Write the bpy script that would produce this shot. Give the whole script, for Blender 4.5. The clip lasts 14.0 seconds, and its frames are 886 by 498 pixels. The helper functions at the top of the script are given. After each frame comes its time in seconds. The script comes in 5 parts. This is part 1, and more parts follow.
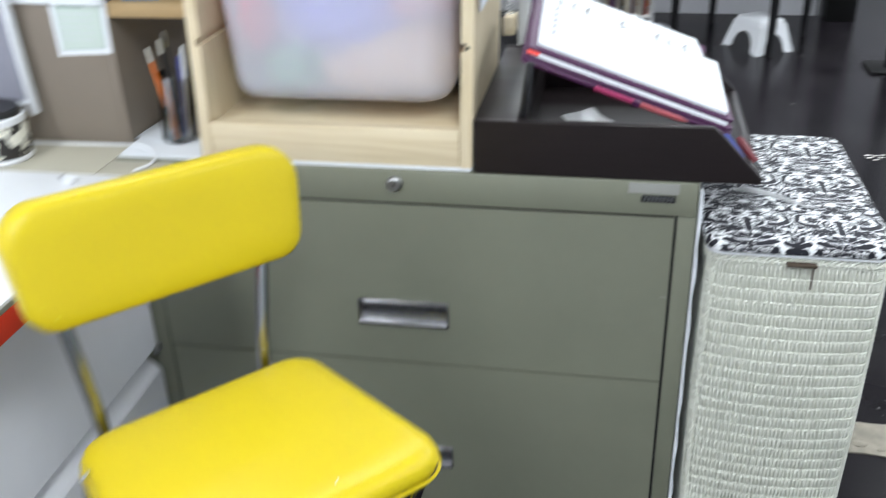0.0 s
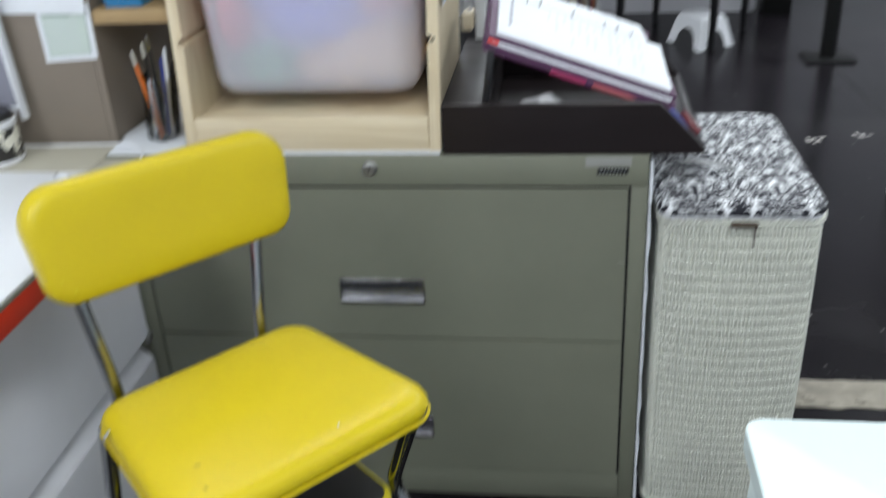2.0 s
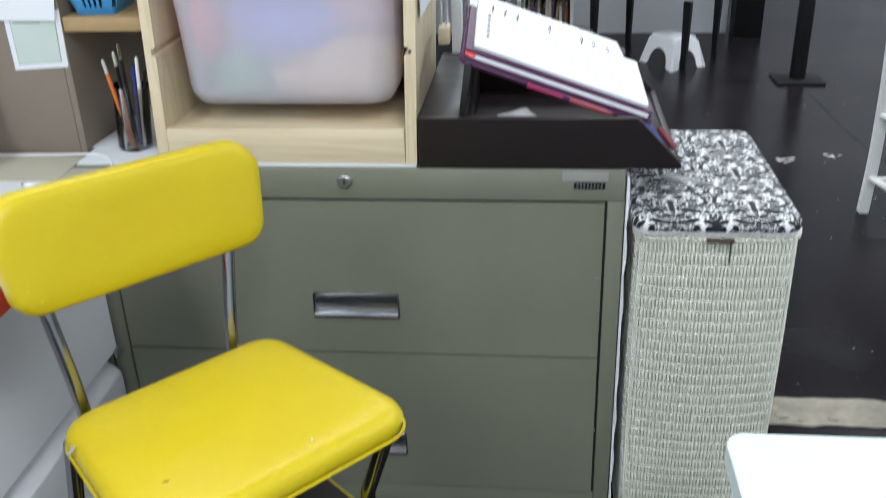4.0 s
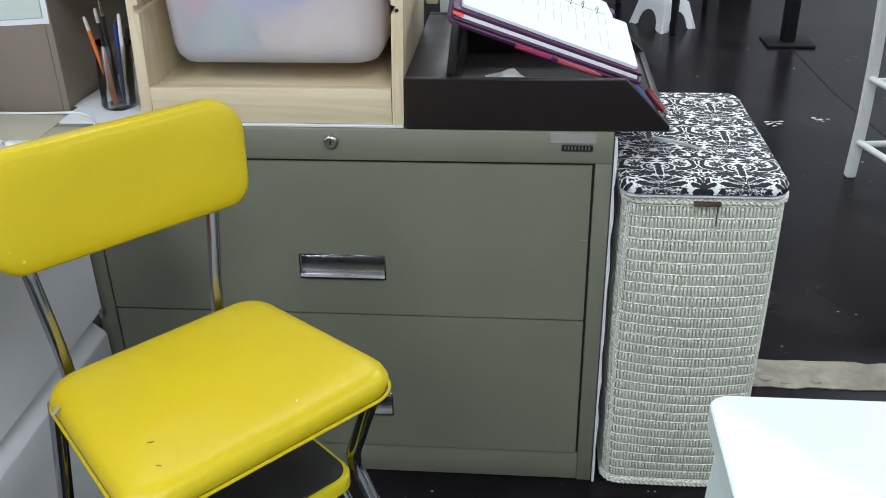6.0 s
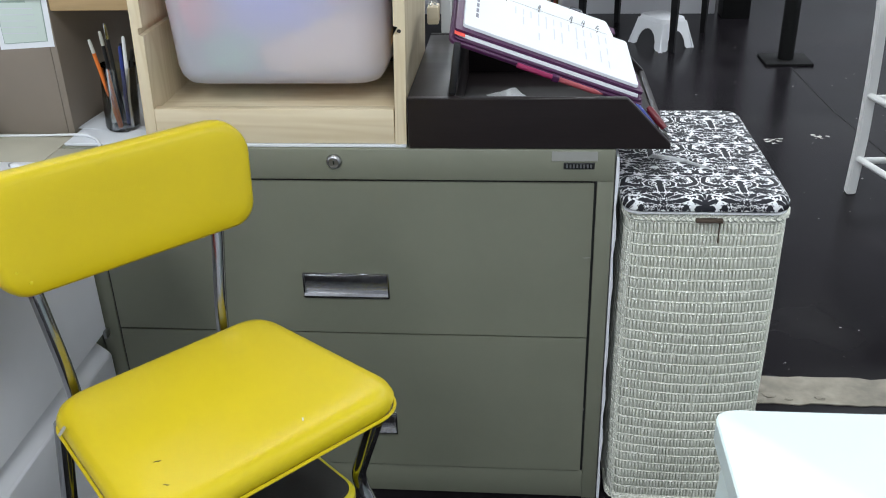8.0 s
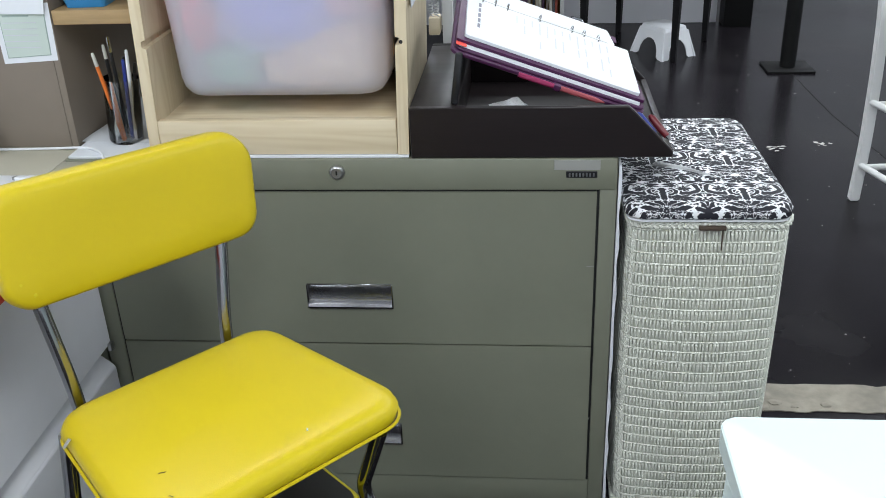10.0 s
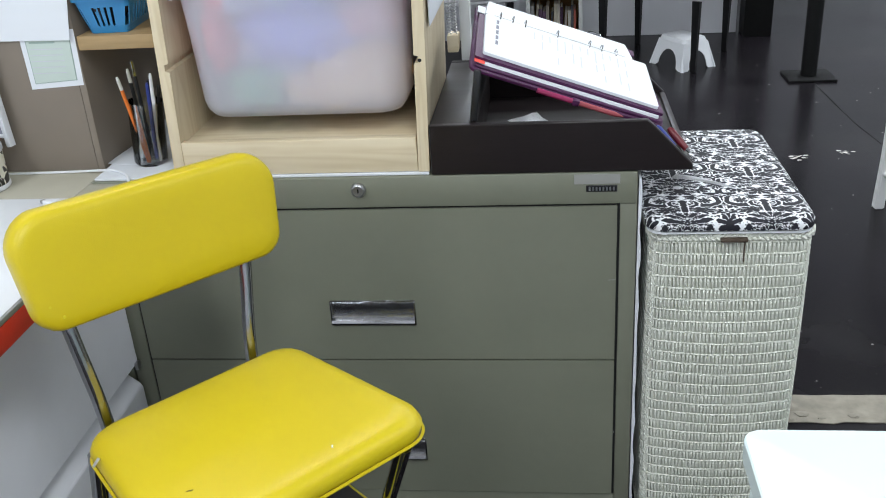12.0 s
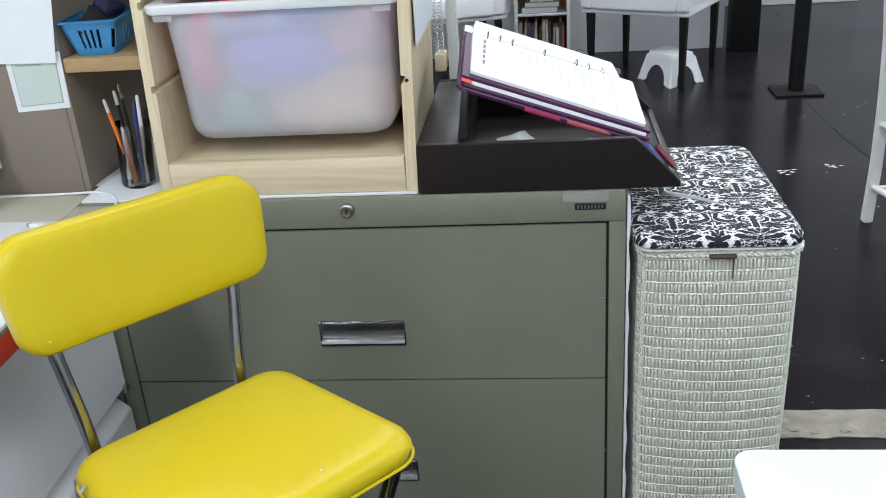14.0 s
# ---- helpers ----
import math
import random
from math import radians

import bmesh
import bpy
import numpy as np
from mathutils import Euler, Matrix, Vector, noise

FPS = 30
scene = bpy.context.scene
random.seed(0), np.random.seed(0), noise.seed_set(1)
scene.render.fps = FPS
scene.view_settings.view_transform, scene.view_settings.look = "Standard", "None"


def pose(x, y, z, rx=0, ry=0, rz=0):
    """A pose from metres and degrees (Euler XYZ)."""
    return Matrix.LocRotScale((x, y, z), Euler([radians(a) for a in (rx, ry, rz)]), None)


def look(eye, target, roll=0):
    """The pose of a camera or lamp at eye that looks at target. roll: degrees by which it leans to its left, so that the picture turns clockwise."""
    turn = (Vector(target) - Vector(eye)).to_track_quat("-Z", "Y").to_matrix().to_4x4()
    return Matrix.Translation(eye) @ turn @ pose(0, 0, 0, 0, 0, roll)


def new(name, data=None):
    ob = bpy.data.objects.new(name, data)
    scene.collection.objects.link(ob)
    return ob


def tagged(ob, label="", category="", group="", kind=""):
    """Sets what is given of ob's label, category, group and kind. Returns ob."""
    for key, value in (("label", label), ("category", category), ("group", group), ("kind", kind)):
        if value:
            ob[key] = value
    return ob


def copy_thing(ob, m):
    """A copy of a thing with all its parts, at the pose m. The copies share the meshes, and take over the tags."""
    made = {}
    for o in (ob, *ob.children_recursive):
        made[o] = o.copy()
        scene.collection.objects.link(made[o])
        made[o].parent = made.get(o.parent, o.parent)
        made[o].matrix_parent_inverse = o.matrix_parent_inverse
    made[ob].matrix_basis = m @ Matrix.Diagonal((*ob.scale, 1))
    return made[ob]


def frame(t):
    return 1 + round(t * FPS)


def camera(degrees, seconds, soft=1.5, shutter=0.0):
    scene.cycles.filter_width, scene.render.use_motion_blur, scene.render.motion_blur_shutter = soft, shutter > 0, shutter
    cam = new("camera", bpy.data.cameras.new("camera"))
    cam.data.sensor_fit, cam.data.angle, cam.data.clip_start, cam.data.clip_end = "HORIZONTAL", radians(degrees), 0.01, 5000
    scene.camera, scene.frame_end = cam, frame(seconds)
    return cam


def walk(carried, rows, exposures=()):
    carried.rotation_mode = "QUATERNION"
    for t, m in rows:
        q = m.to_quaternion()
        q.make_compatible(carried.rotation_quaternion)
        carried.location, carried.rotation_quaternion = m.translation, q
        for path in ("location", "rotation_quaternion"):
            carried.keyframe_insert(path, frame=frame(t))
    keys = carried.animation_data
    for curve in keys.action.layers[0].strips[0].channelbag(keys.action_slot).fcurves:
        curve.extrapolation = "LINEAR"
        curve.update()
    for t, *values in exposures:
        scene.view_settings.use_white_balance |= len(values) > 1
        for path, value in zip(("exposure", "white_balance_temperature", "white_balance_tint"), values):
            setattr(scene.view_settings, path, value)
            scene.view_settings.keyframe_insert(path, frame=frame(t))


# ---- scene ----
cam = camera(50.6, 14.0, soft=0.9, shutter=1.0)
PATH = [
    (0, (0.324, -1.276, 1.259), (-0.020, 0.464, 0.335), -1.9),
    (0.2, (0.328, -1.307, 1.268), (-0.055, 0.415, 0.324), -1.4),
    (0.5, (0.303, -1.314, 1.271), (-0.056, 0.425, 0.350), -3.4),
    (0.7, (0.301, -1.335, 1.283), (-0.040, 0.437, 0.421), -3.0),
    (1, (0.275, -1.349, 1.269), (0.012, 0.412, 0.358), -2.3),
    (1.2, (0.293, -1.362, 1.266), (0.030, 0.365, 0.291), -2.3),
    (1.5, (0.315, -1.373, 1.260), (0.027, 0.325, 0.243), -2.5),
    (1.7, (0.327, -1.392, 1.264), (0.018, 0.313, 0.263), -2.9),
    (2, (0.319, -1.405, 1.263), (0.061, 0.360, 0.357), -3.2),
    (2.2, (0.309, -1.408, 1.271), (0.091, 0.392, 0.426), -3.0),
    (2.5, (0.304, -1.409, 1.265), (0.120, 0.432, 0.505), -2.1),
    (3, (0.309, -1.402, 1.259), (0.136, 0.446, 0.513), -1.5),
    (3.5, (0.311, -1.397, 1.255), (0.129, 0.428, 0.457), -1.5),
    (4, (0.311, -1.395, 1.250), (0.113, 0.393, 0.377), -1.9),
    (4.2, (0.313, -1.394, 1.248), (0.111, 0.379, 0.344), -2.0),
    (6.3, (0.313, -1.390, 1.247), (0.145, 0.364, 0.301), -1.3),
    (6.5, (0.312, -1.395, 1.246), (0.146, 0.363, 0.307), -1.5),
    (7, (0.312, -1.395, 1.246), (0.147, 0.367, 0.313), -1.6),
    (7.5, (0.311, -1.397, 1.246), (0.145, 0.370, 0.324), -1.9),
    (8, (0.309, -1.397, 1.248), (0.136, 0.376, 0.340), -1.7),
    (8.5, (0.310, -1.398, 1.248), (0.133, 0.383, 0.355), -1.7),
    (11, (0.310, -1.399, 1.246), (0.110, 0.385, 0.364), -3.1),
    (11.5, (0.311, -1.401, 1.250), (0.094, 0.385, 0.377), -3.6),
    (12, (0.313, -1.405, 1.253), (0.083, 0.387, 0.395), -3.8),
    (12.5, (0.312, -1.405, 1.253), (0.076, 0.394, 0.412), -3.9),
    (13, (0.313, -1.403, 1.252), (0.076, 0.403, 0.426), -4.2),
    (13.5, (0.316, -1.400, 1.251), (0.092, 0.408, 0.426), -4.6),
    (14, (0.317, -1.399, 1.256), (0.105, 0.409, 0.428), -4.1),
]
EXPOSURE = [(0.0, 0.18), (0.5, -0.04), (1.0, -0.05), (1.5, -0.24), (2.0, -0.25), (2.5, -0.1), (3.0, 0.0), (3.5, -0.05), (4.0, -0.1), (6.5, -0.30), (8.5, -0.23), (11.0, -0.2), (14.0, -0.15)]
walk(cam, [(t, look(eye, target, roll)) for t, eye, target, roll in PATH], EXPOSURE)

# ---- light ----
world = bpy.data.worlds.new("room_world")
scene.world = world
world.use_nodes = True
world.node_tree.nodes["Background"].inputs[0].default_value = (0.8, 0.85, 0.9, 1)
world.node_tree.nodes["Background"].inputs[1].default_value = 0.1


def ceiling_lamp(x, y, z=2.96, sx=0.3, sy=1.2, power=30):
    data = bpy.data.lights.new("unseen_ceiling_lamp", "AREA")
    data.shape, data.size, data.size_y, data.energy = "RECTANGLE", sx, sy, power
    data.color = (0.915, 0.99, 1.03)
    ob = new("unseen_ceiling_lamp", data)
    ob.matrix_world = pose(x, y, z)
    return ob


# no fixture is in view: overhead lamps added, placed and powered by eye
LAMPS = [(0.20, 0.95, 26), (-1.2, 0.2, 11), (0.9, -2.4, 68), (-1.2, -2.4, 56), (3.0, 1.6, 30), (-1.0, 1.8, 30), (3.0, -0.4, 40), (0.6, 3.25, 46), (2.8, 3.25, 62)]
for lx, ly, lp in LAMPS:
    ceiling_lamp(lx, ly, sx=1.2 if ly > 3 else 0.6 if ly < -2 else 0.3, sy=0.3 if ly > 3 else 1.8 if ly < -2 else 1.2, power=lp)


# ---- materials ----
def material(name, color, rough=0.5, metal=0.0, grain=0.06, scale=30.0, bump=0.0, bump_scale=200.0, spec=0.5,
             stretch=(1, 1, 1), color2=None, stain=0.05, coat=0.0, rough_var=0.08):
    """A procedural surface: base colour with variation at two scales, uneven roughness and fine relief."""
    m = bpy.data.materials.new(name)
    m.use_nodes = True
    nt = m.node_tree
    N, L = nt.nodes, nt.links
    b = N["Principled BSDF"]
    b.inputs["Roughness"].default_value = rough
    b.inputs["Metallic"].default_value = metal
    b.inputs["Specular IOR Level"].default_value = spec
    b.inputs["Coat Weight"].default_value = coat
    tc = N.new("ShaderNodeTexCoord")
    mp = N.new("ShaderNodeMapping")
    mp.inputs["Scale"].default_value = stretch
    L.new(tc.outputs["Object"], mp.inputs["Vector"])
    n1 = N.new("ShaderNodeTexNoise")
    n1.inputs["Scale"].default_value, n1.inputs["Detail"].default_value = scale, 6
    L.new(mp.outputs[0], n1.inputs["Vector"])
    n2 = N.new("ShaderNodeTexNoise")
    n2.inputs["Scale"].default_value, n2.inputs["Detail"].default_value = max(scale * 0.12, 1.5), 4
    L.new(mp.outputs[0], n2.inputs["Vector"])
    c = Vector(color)
    mix = N.new("ShaderNodeMix")
    mix.data_type = "RGBA"
    mix.inputs["A"].default_value = (*(c * (1 + grain)), 1)
    mix.inputs["B"].default_value = (*(Vector(color2) if color2 else c * (1 - grain)), 1)
    L.new(n1.outputs["Fac"], mix.inputs["Factor"])
    mix2 = N.new("ShaderNodeMix")
    mix2.data_type, mix2.blend_type = "RGBA", "MULTIPLY"
    ramp = N.new("ShaderNodeMapRange")
    ramp.inputs["From Min"].default_value, ramp.inputs["From Max"].default_value = 0.35, 0.65
    ramp.inputs["To Min"].default_value, ramp.inputs["To Max"].default_value = 1 - stain, 1.0
    L.new(n2.outputs["Fac"], ramp.inputs["Value"])
    cmb = N.new("ShaderNodeCombineColor")
    for k in range(3):
        L.new(ramp.outputs[0], cmb.inputs[k])
    mix2.inputs["Factor"].default_value = 1.0
    L.new(mix.outputs["Result"], mix2.inputs["A"])
    L.new(cmb.outputs[0], mix2.inputs["B"])
    L.new(mix2.outputs["Result"], b.inputs["Base Color"])
    rr = N.new("ShaderNodeMapRange")
    rr.inputs["To Min"].default_value = max(0.02, rough - rough_var)
    rr.inputs["To Max"].default_value = min(1.0, rough + rough_var)
    L.new(n2.outputs["Fac"], rr.inputs["Value"])
    L.new(rr.outputs[0], b.inputs["Roughness"])
    if bump > 0:
        n3 = N.new("ShaderNodeTexNoise")
        n3.inputs["Scale"].default_value, n3.inputs["Detail"].default_value = bump_scale, 4
        L.new(mp.outputs[0], n3.inputs["Vector"])
        bp = N.new("ShaderNodeBump")
        bp.inputs["Strength"].default_value, bp.inputs["Distance"].default_value = bump, 0.002
        L.new(n3.outputs["Fac"], bp.inputs["Height"])
        L.new(bp.outputs[0], b.inputs["Normal"])
    return m


M = {}
M["olive"] = material("olive_metal_paint", (0.203, 0.208, 0.158), 0.42, grain=0.03, scale=60, bump=0.06, bump_scale=900, stain=0.06)
# olive paint made paler to stand for light falling from above
M["olive_top"] = material("lit_olive_metal_top", (0.46, 0.43, 0.345), 0.45, grain=0.04, scale=40, stain=0.08)
M["dark_gap"] = material("dark_gap", (0.012, 0.012, 0.012), 0.8)
M["chrome"] = material("chrome", (0.34, 0.34, 0.35), 0.13, metal=1.0, grain=0.02, rough_var=0.05)
M["pull"] = material("satin_chrome", (0.62, 0.62, 0.64), 0.22, metal=1.0, grain=0.03, scale=60, stretch=(0.3, 4, 4), rough_var=0.03)
M["steel"] = material("brushed_steel", (0.45, 0.45, 0.46), 0.32, metal=1.0, grain=0.05, scale=90)
M["yellow"] = material("yellow_vinyl", (0.60, 0.462, 0.012), 0.34, spec=0.32, grain=0.03, scale=25, bump=0.12, bump_scale=700, stain=0.05, rough_var=0.06)
M["yellow_paint"] = material("yellow_enamel", (0.62, 0.52, 0.012), 0.3, grain=0.04)
M["rubber"] = material("black_rubber", (0.014, 0.014, 0.013), 0.6, bump=0.2, bump_scale=300)
M["white_laminate"] = material("white_laminate", (0.68, 0.78, 0.785), 0.5, grain=0.015, stain=0.02)
M["white_desk"] = material("white_desktop", (0.82, 0.83, 0.86), 0.3, grain=0.015, stain=0.03)
M["white_drawer"] = material("white_drawer_foil", (0.74, 0.74, 0.78), 0.35, grain=0.02, stain=0.08)
M["red_edge"] = material("red_edging", (0.62, 0.035, 0.012), 0.35, grain=0.12, scale=35, stain=0.25)
M["alu"] = material("aluminium_trim", (0.5, 0.5, 0.46), 0.35, metal=0.8, grain=0.05)
M["brown_wood"] = material("black_brown_laminate", (0.0150, 0.0108, 0.0113), 0.36, spec=0.28, grain=0.25, scale=18, stretch=(1, 12, 12), stain=0.1)
M["paper"] = material("white_paper", (0.74, 0.76, 0.80), 0.7, grain=0.01, stain=0.02)
M["paper_cream"] = material("cream_paper", (0.72, 0.66, 0.55), 0.75, grain=0.02)
M["purple"] = material("purple_leatherette", (0.06, 0.009, 0.055), 0.45, grain=0.1, bump=0.15, bump_scale=500)
M["wicker"] = material("white_painted_wicker", (0.84, 0.845, 0.755), 0.5, grain=0.06, scale=60, stain=0.12)
# wicker tone taken darker to stand for shade between the strands
M["wicker_core"] = material("wicker_shaded_core", (0.76, 0.77, 0.68), 0.8, grain=0.1)
M["white_wall"] = material("white_wall_paint", (0.78, 0.78, 0.82), 0.7, grain=0.02, scale=8, bump=0.05, stain=0.05)
M["ceiling"] = material("ceiling_paint", (0.75, 0.75, 0.74), 0.8, grain=0.02, scale=8)
M["slip"] = material("white_slipcover_cotton", (0.8, 0.8, 0.83), 0.85, grain=0.02, bump=0.15, bump_scale=120, stain=0.04)
M["black_wood"] = material("black_stained_wood", (0.006, 0.0055, 0.0065), 0.45, spec=0.3)
M["black_steel"] = material("black_painted_steel", (0.005, 0.005, 0.005), 0.55, spec=0.25, grain=0.15)
M["white_plastic"] = material("white_plastic", (0.8, 0.81, 0.84), 0.4, grain=0.01)
M["white_wood"] = material("white_painted_wood", (0.78, 0.78, 0.77), 0.45, grain=0.04, stain=0.06)
M["board_grey"] = material("grey_brown_board", (0.245, 0.203, 0.165), 0.8, grain=0.08, scale=14, stain=0.12)
M["concrete"] = material("worn_concrete", (0.29, 0.26, 0.21), 0.75, grain=0.5, scale=30, bump=0.35, bump_scale=90, stain=0.4)
M["fur"] = material("grey_fur_throw", (0.035, 0.033, 0.033), 0.95, grain=0.5, scale=60, bump=1.0, bump_scale=60)
M["blue_plastic"] = material("blue_plastic", (0.03, 0.22, 0.48), 0.35, grain=0.03)
M["dark_red"] = material("dark_red_lacquer", (0.06, 0.006, 0.008), 0.35, grain=0.2)
M["wood_tan"] = material("tan_wood", (0.50, 0.30, 0.10), 0.5, grain=0.2, scale=10, stretch=(1, 8, 8), stain=0.3)
M["orange_paint"] = material("orange_pencil_paint", (0.70, 0.17, 0.025), 0.4)
M["black_plastic"] = material("black_plastic", (0.012, 0.012, 0.014), 0.35)


def pine(name, axis):
    """Pale pine with long, faint growth rings along the given axis."""
    m = bpy.data.materials.new(name)
    m.use_nodes = True
    N, L = m.node_tree.nodes, m.node_tree.links
    b = N["Principled BSDF"]
    tc, mp = N.new("ShaderNodeTexCoord"), N.new("ShaderNodeMapping")
    sc = [9.0, 9.0, 9.0]
    sc[axis] = 0.9
    mp.inputs["Scale"].default_value = sc
    L.new(tc.outputs["Object"], mp.inputs["Vector"])
    n = N.new("ShaderNodeTexNoise")
    n.inputs["Scale"].default_value, n.inputs["Detail"].default_value, n.inputs["Distortion"].default_value = 1.6, 3, 0.6
    L.new(mp.outputs[0], n.inputs["Vector"])
    w = N.new("ShaderNodeMath")
    w.operation = "MULTIPLY"
    w.inputs[1].default_value = 7.0
    L.new(n.outputs["Fac"], w.inputs[0])
    fr = N.new("ShaderNodeMath")
    fr.operation = "PINGPONG"
    fr.inputs[1].default_value = 0.5
    L.new(w.outputs[0], fr.inputs[0])
    r = N.new("ShaderNodeValToRGB")
    r.color_ramp.elements[0].color, r.color_ramp.elements[1].color = (0.72, 0.61, 0.43, 1), (0.65, 0.53, 0.35, 1)
    r.color_ramp.elements[0].position, r.color_ramp.elements[1].position = 0.1, 0.5
    L.new(fr.outputs[0], r.inputs[0])
    L.new(r.outputs[0], b.inputs["Base Color"])
    b.inputs["Roughness"].default_value = 0.5
    return m


M["pine_x"], M["pine_y"], M["pine_z"] = pine("pine_along_x", 0), pine("pine_along_y", 1), pine("pine_along_z", 2)


def floor_paint():
    m = material("black_floor_paint", (0.0128, 0.0108, 0.0134), 0.24, spec=0.10, grain=0.35, scale=6, bump=0.12, bump_scale=14, stain=0.5, rough_var=0.09)
    N, L = m.node_tree.nodes, m.node_tree.links
    b = N["Principled BSDF"]
    src = b.inputs["Base Color"].links[0].from_socket
    tc = N.new("ShaderNodeTexCoord")
    v = N.new("ShaderNodeTexNoise")
    v.inputs["Scale"].default_value, v.inputs["Detail"].default_value, v.inputs["Roughness"].default_value = 55, 5, 0.6
    L.new(tc.outputs["Object"], v.inputs["Vector"])
    mr = N.new("ShaderNodeMapRange")
    mr.inputs["From Min"].default_value, mr.inputs["From Max"].default_value = 0.70, 0.76
    L.new(v.outputs["Fac"], mr.inputs["Value"])
    big = N.new("ShaderNodeTexNoise")
    big.inputs["Scale"].default_value, big.inputs["Detail"].default_value = 2.2, 5
    L.new(tc.outputs["Object"], big.inputs["Vector"])
    dusty = N.new("ShaderNodeMapRange")
    dusty.inputs["From Min"].default_value, dusty.inputs["From Max"].default_value, dusty.inputs["To Max"].default_value = 0.5, 0.8, 0.04
    L.new(big.outputs["Fac"], dusty.inputs["Value"])
    add = N.new("ShaderNodeMath")
    add.operation, add.use_clamp = "ADD", True
    L.new(mr.outputs[0], add.inputs[0])
    L.new(dusty.outputs[0], add.inputs[1])
    mix = N.new("ShaderNodeMix")
    mix.data_type = "RGBA"
    L.new(add.outputs[0], mix.inputs["Factor"])
    L.new(src, mix.inputs["A"])
    mix.inputs["B"].default_value = (0.30, 0.29, 0.28, 1)
    L.new(mix.outputs["Result"], b.inputs["Base Color"])
    return m


M["floor"] = floor_paint()


def tub_plastic():
    m = bpy.data.materials.new("frosted_tub_plastic")
    m.use_nodes = True
    N, L = m.node_tree.nodes, m.node_tree.links
    out, b = N["Material Output"], N["Principled BSDF"]
    b.inputs["Base Color"].default_value = (0.92, 0.93, 1.0, 1)
    b.inputs["Roughness"].default_value = 0.32
    tl, tr = N.new("ShaderNodeBsdfTranslucent"), N.new("ShaderNodeBsdfTransparent")
    tl.inputs[0].default_value, tr.inputs[0].default_value = (0.92, 0.92, 0.96, 1), (0.96, 0.96, 0.99, 1)
    m1, m2 = N.new("ShaderNodeMixShader"), N.new("ShaderNodeMixShader")
    m1.inputs[0].default_value, m2.inputs[0].default_value = 0.40, 0.58
    L.new(b.outputs[0], m1.inputs[1])
    L.new(tl.outputs[0], m1.inputs[2])
    L.new(m1.outputs[0], m2.inputs[1])
    L.new(tr.outputs[0], m2.inputs[2])
    L.new(m2.outputs[0], out.inputs["Surface"])
    return m


M["tub"] = tub_plastic()


def clear_glass(name="clear_glass", rough=0.05, ior=1.6):
    m = bpy.data.materials.new(name)
    m.use_nodes = True
    N, L = m.node_tree.nodes, m.node_tree.links
    g, tr, mx = N.new("ShaderNodeBsdfGlossy"), N.new("ShaderNodeBsdfTransparent"), N.new("ShaderNodeMixShader")
    g.inputs["Roughness"].default_value = rough
    tr.inputs[0].default_value = (0.92, 0.93, 0.94, 1)
    fz = N.new("ShaderNodeFresnel")
    fz.inputs[0].default_value = ior
    L.new(fz.outputs[0], mx.inputs[0])
    L.new(tr.outputs[0], mx.inputs[1])
    L.new(g.outputs[0], mx.inputs[2])
    L.new(mx.outputs[0], N["Material Output"].inputs["Surface"])
    return m


M["glass"] = clear_glass()


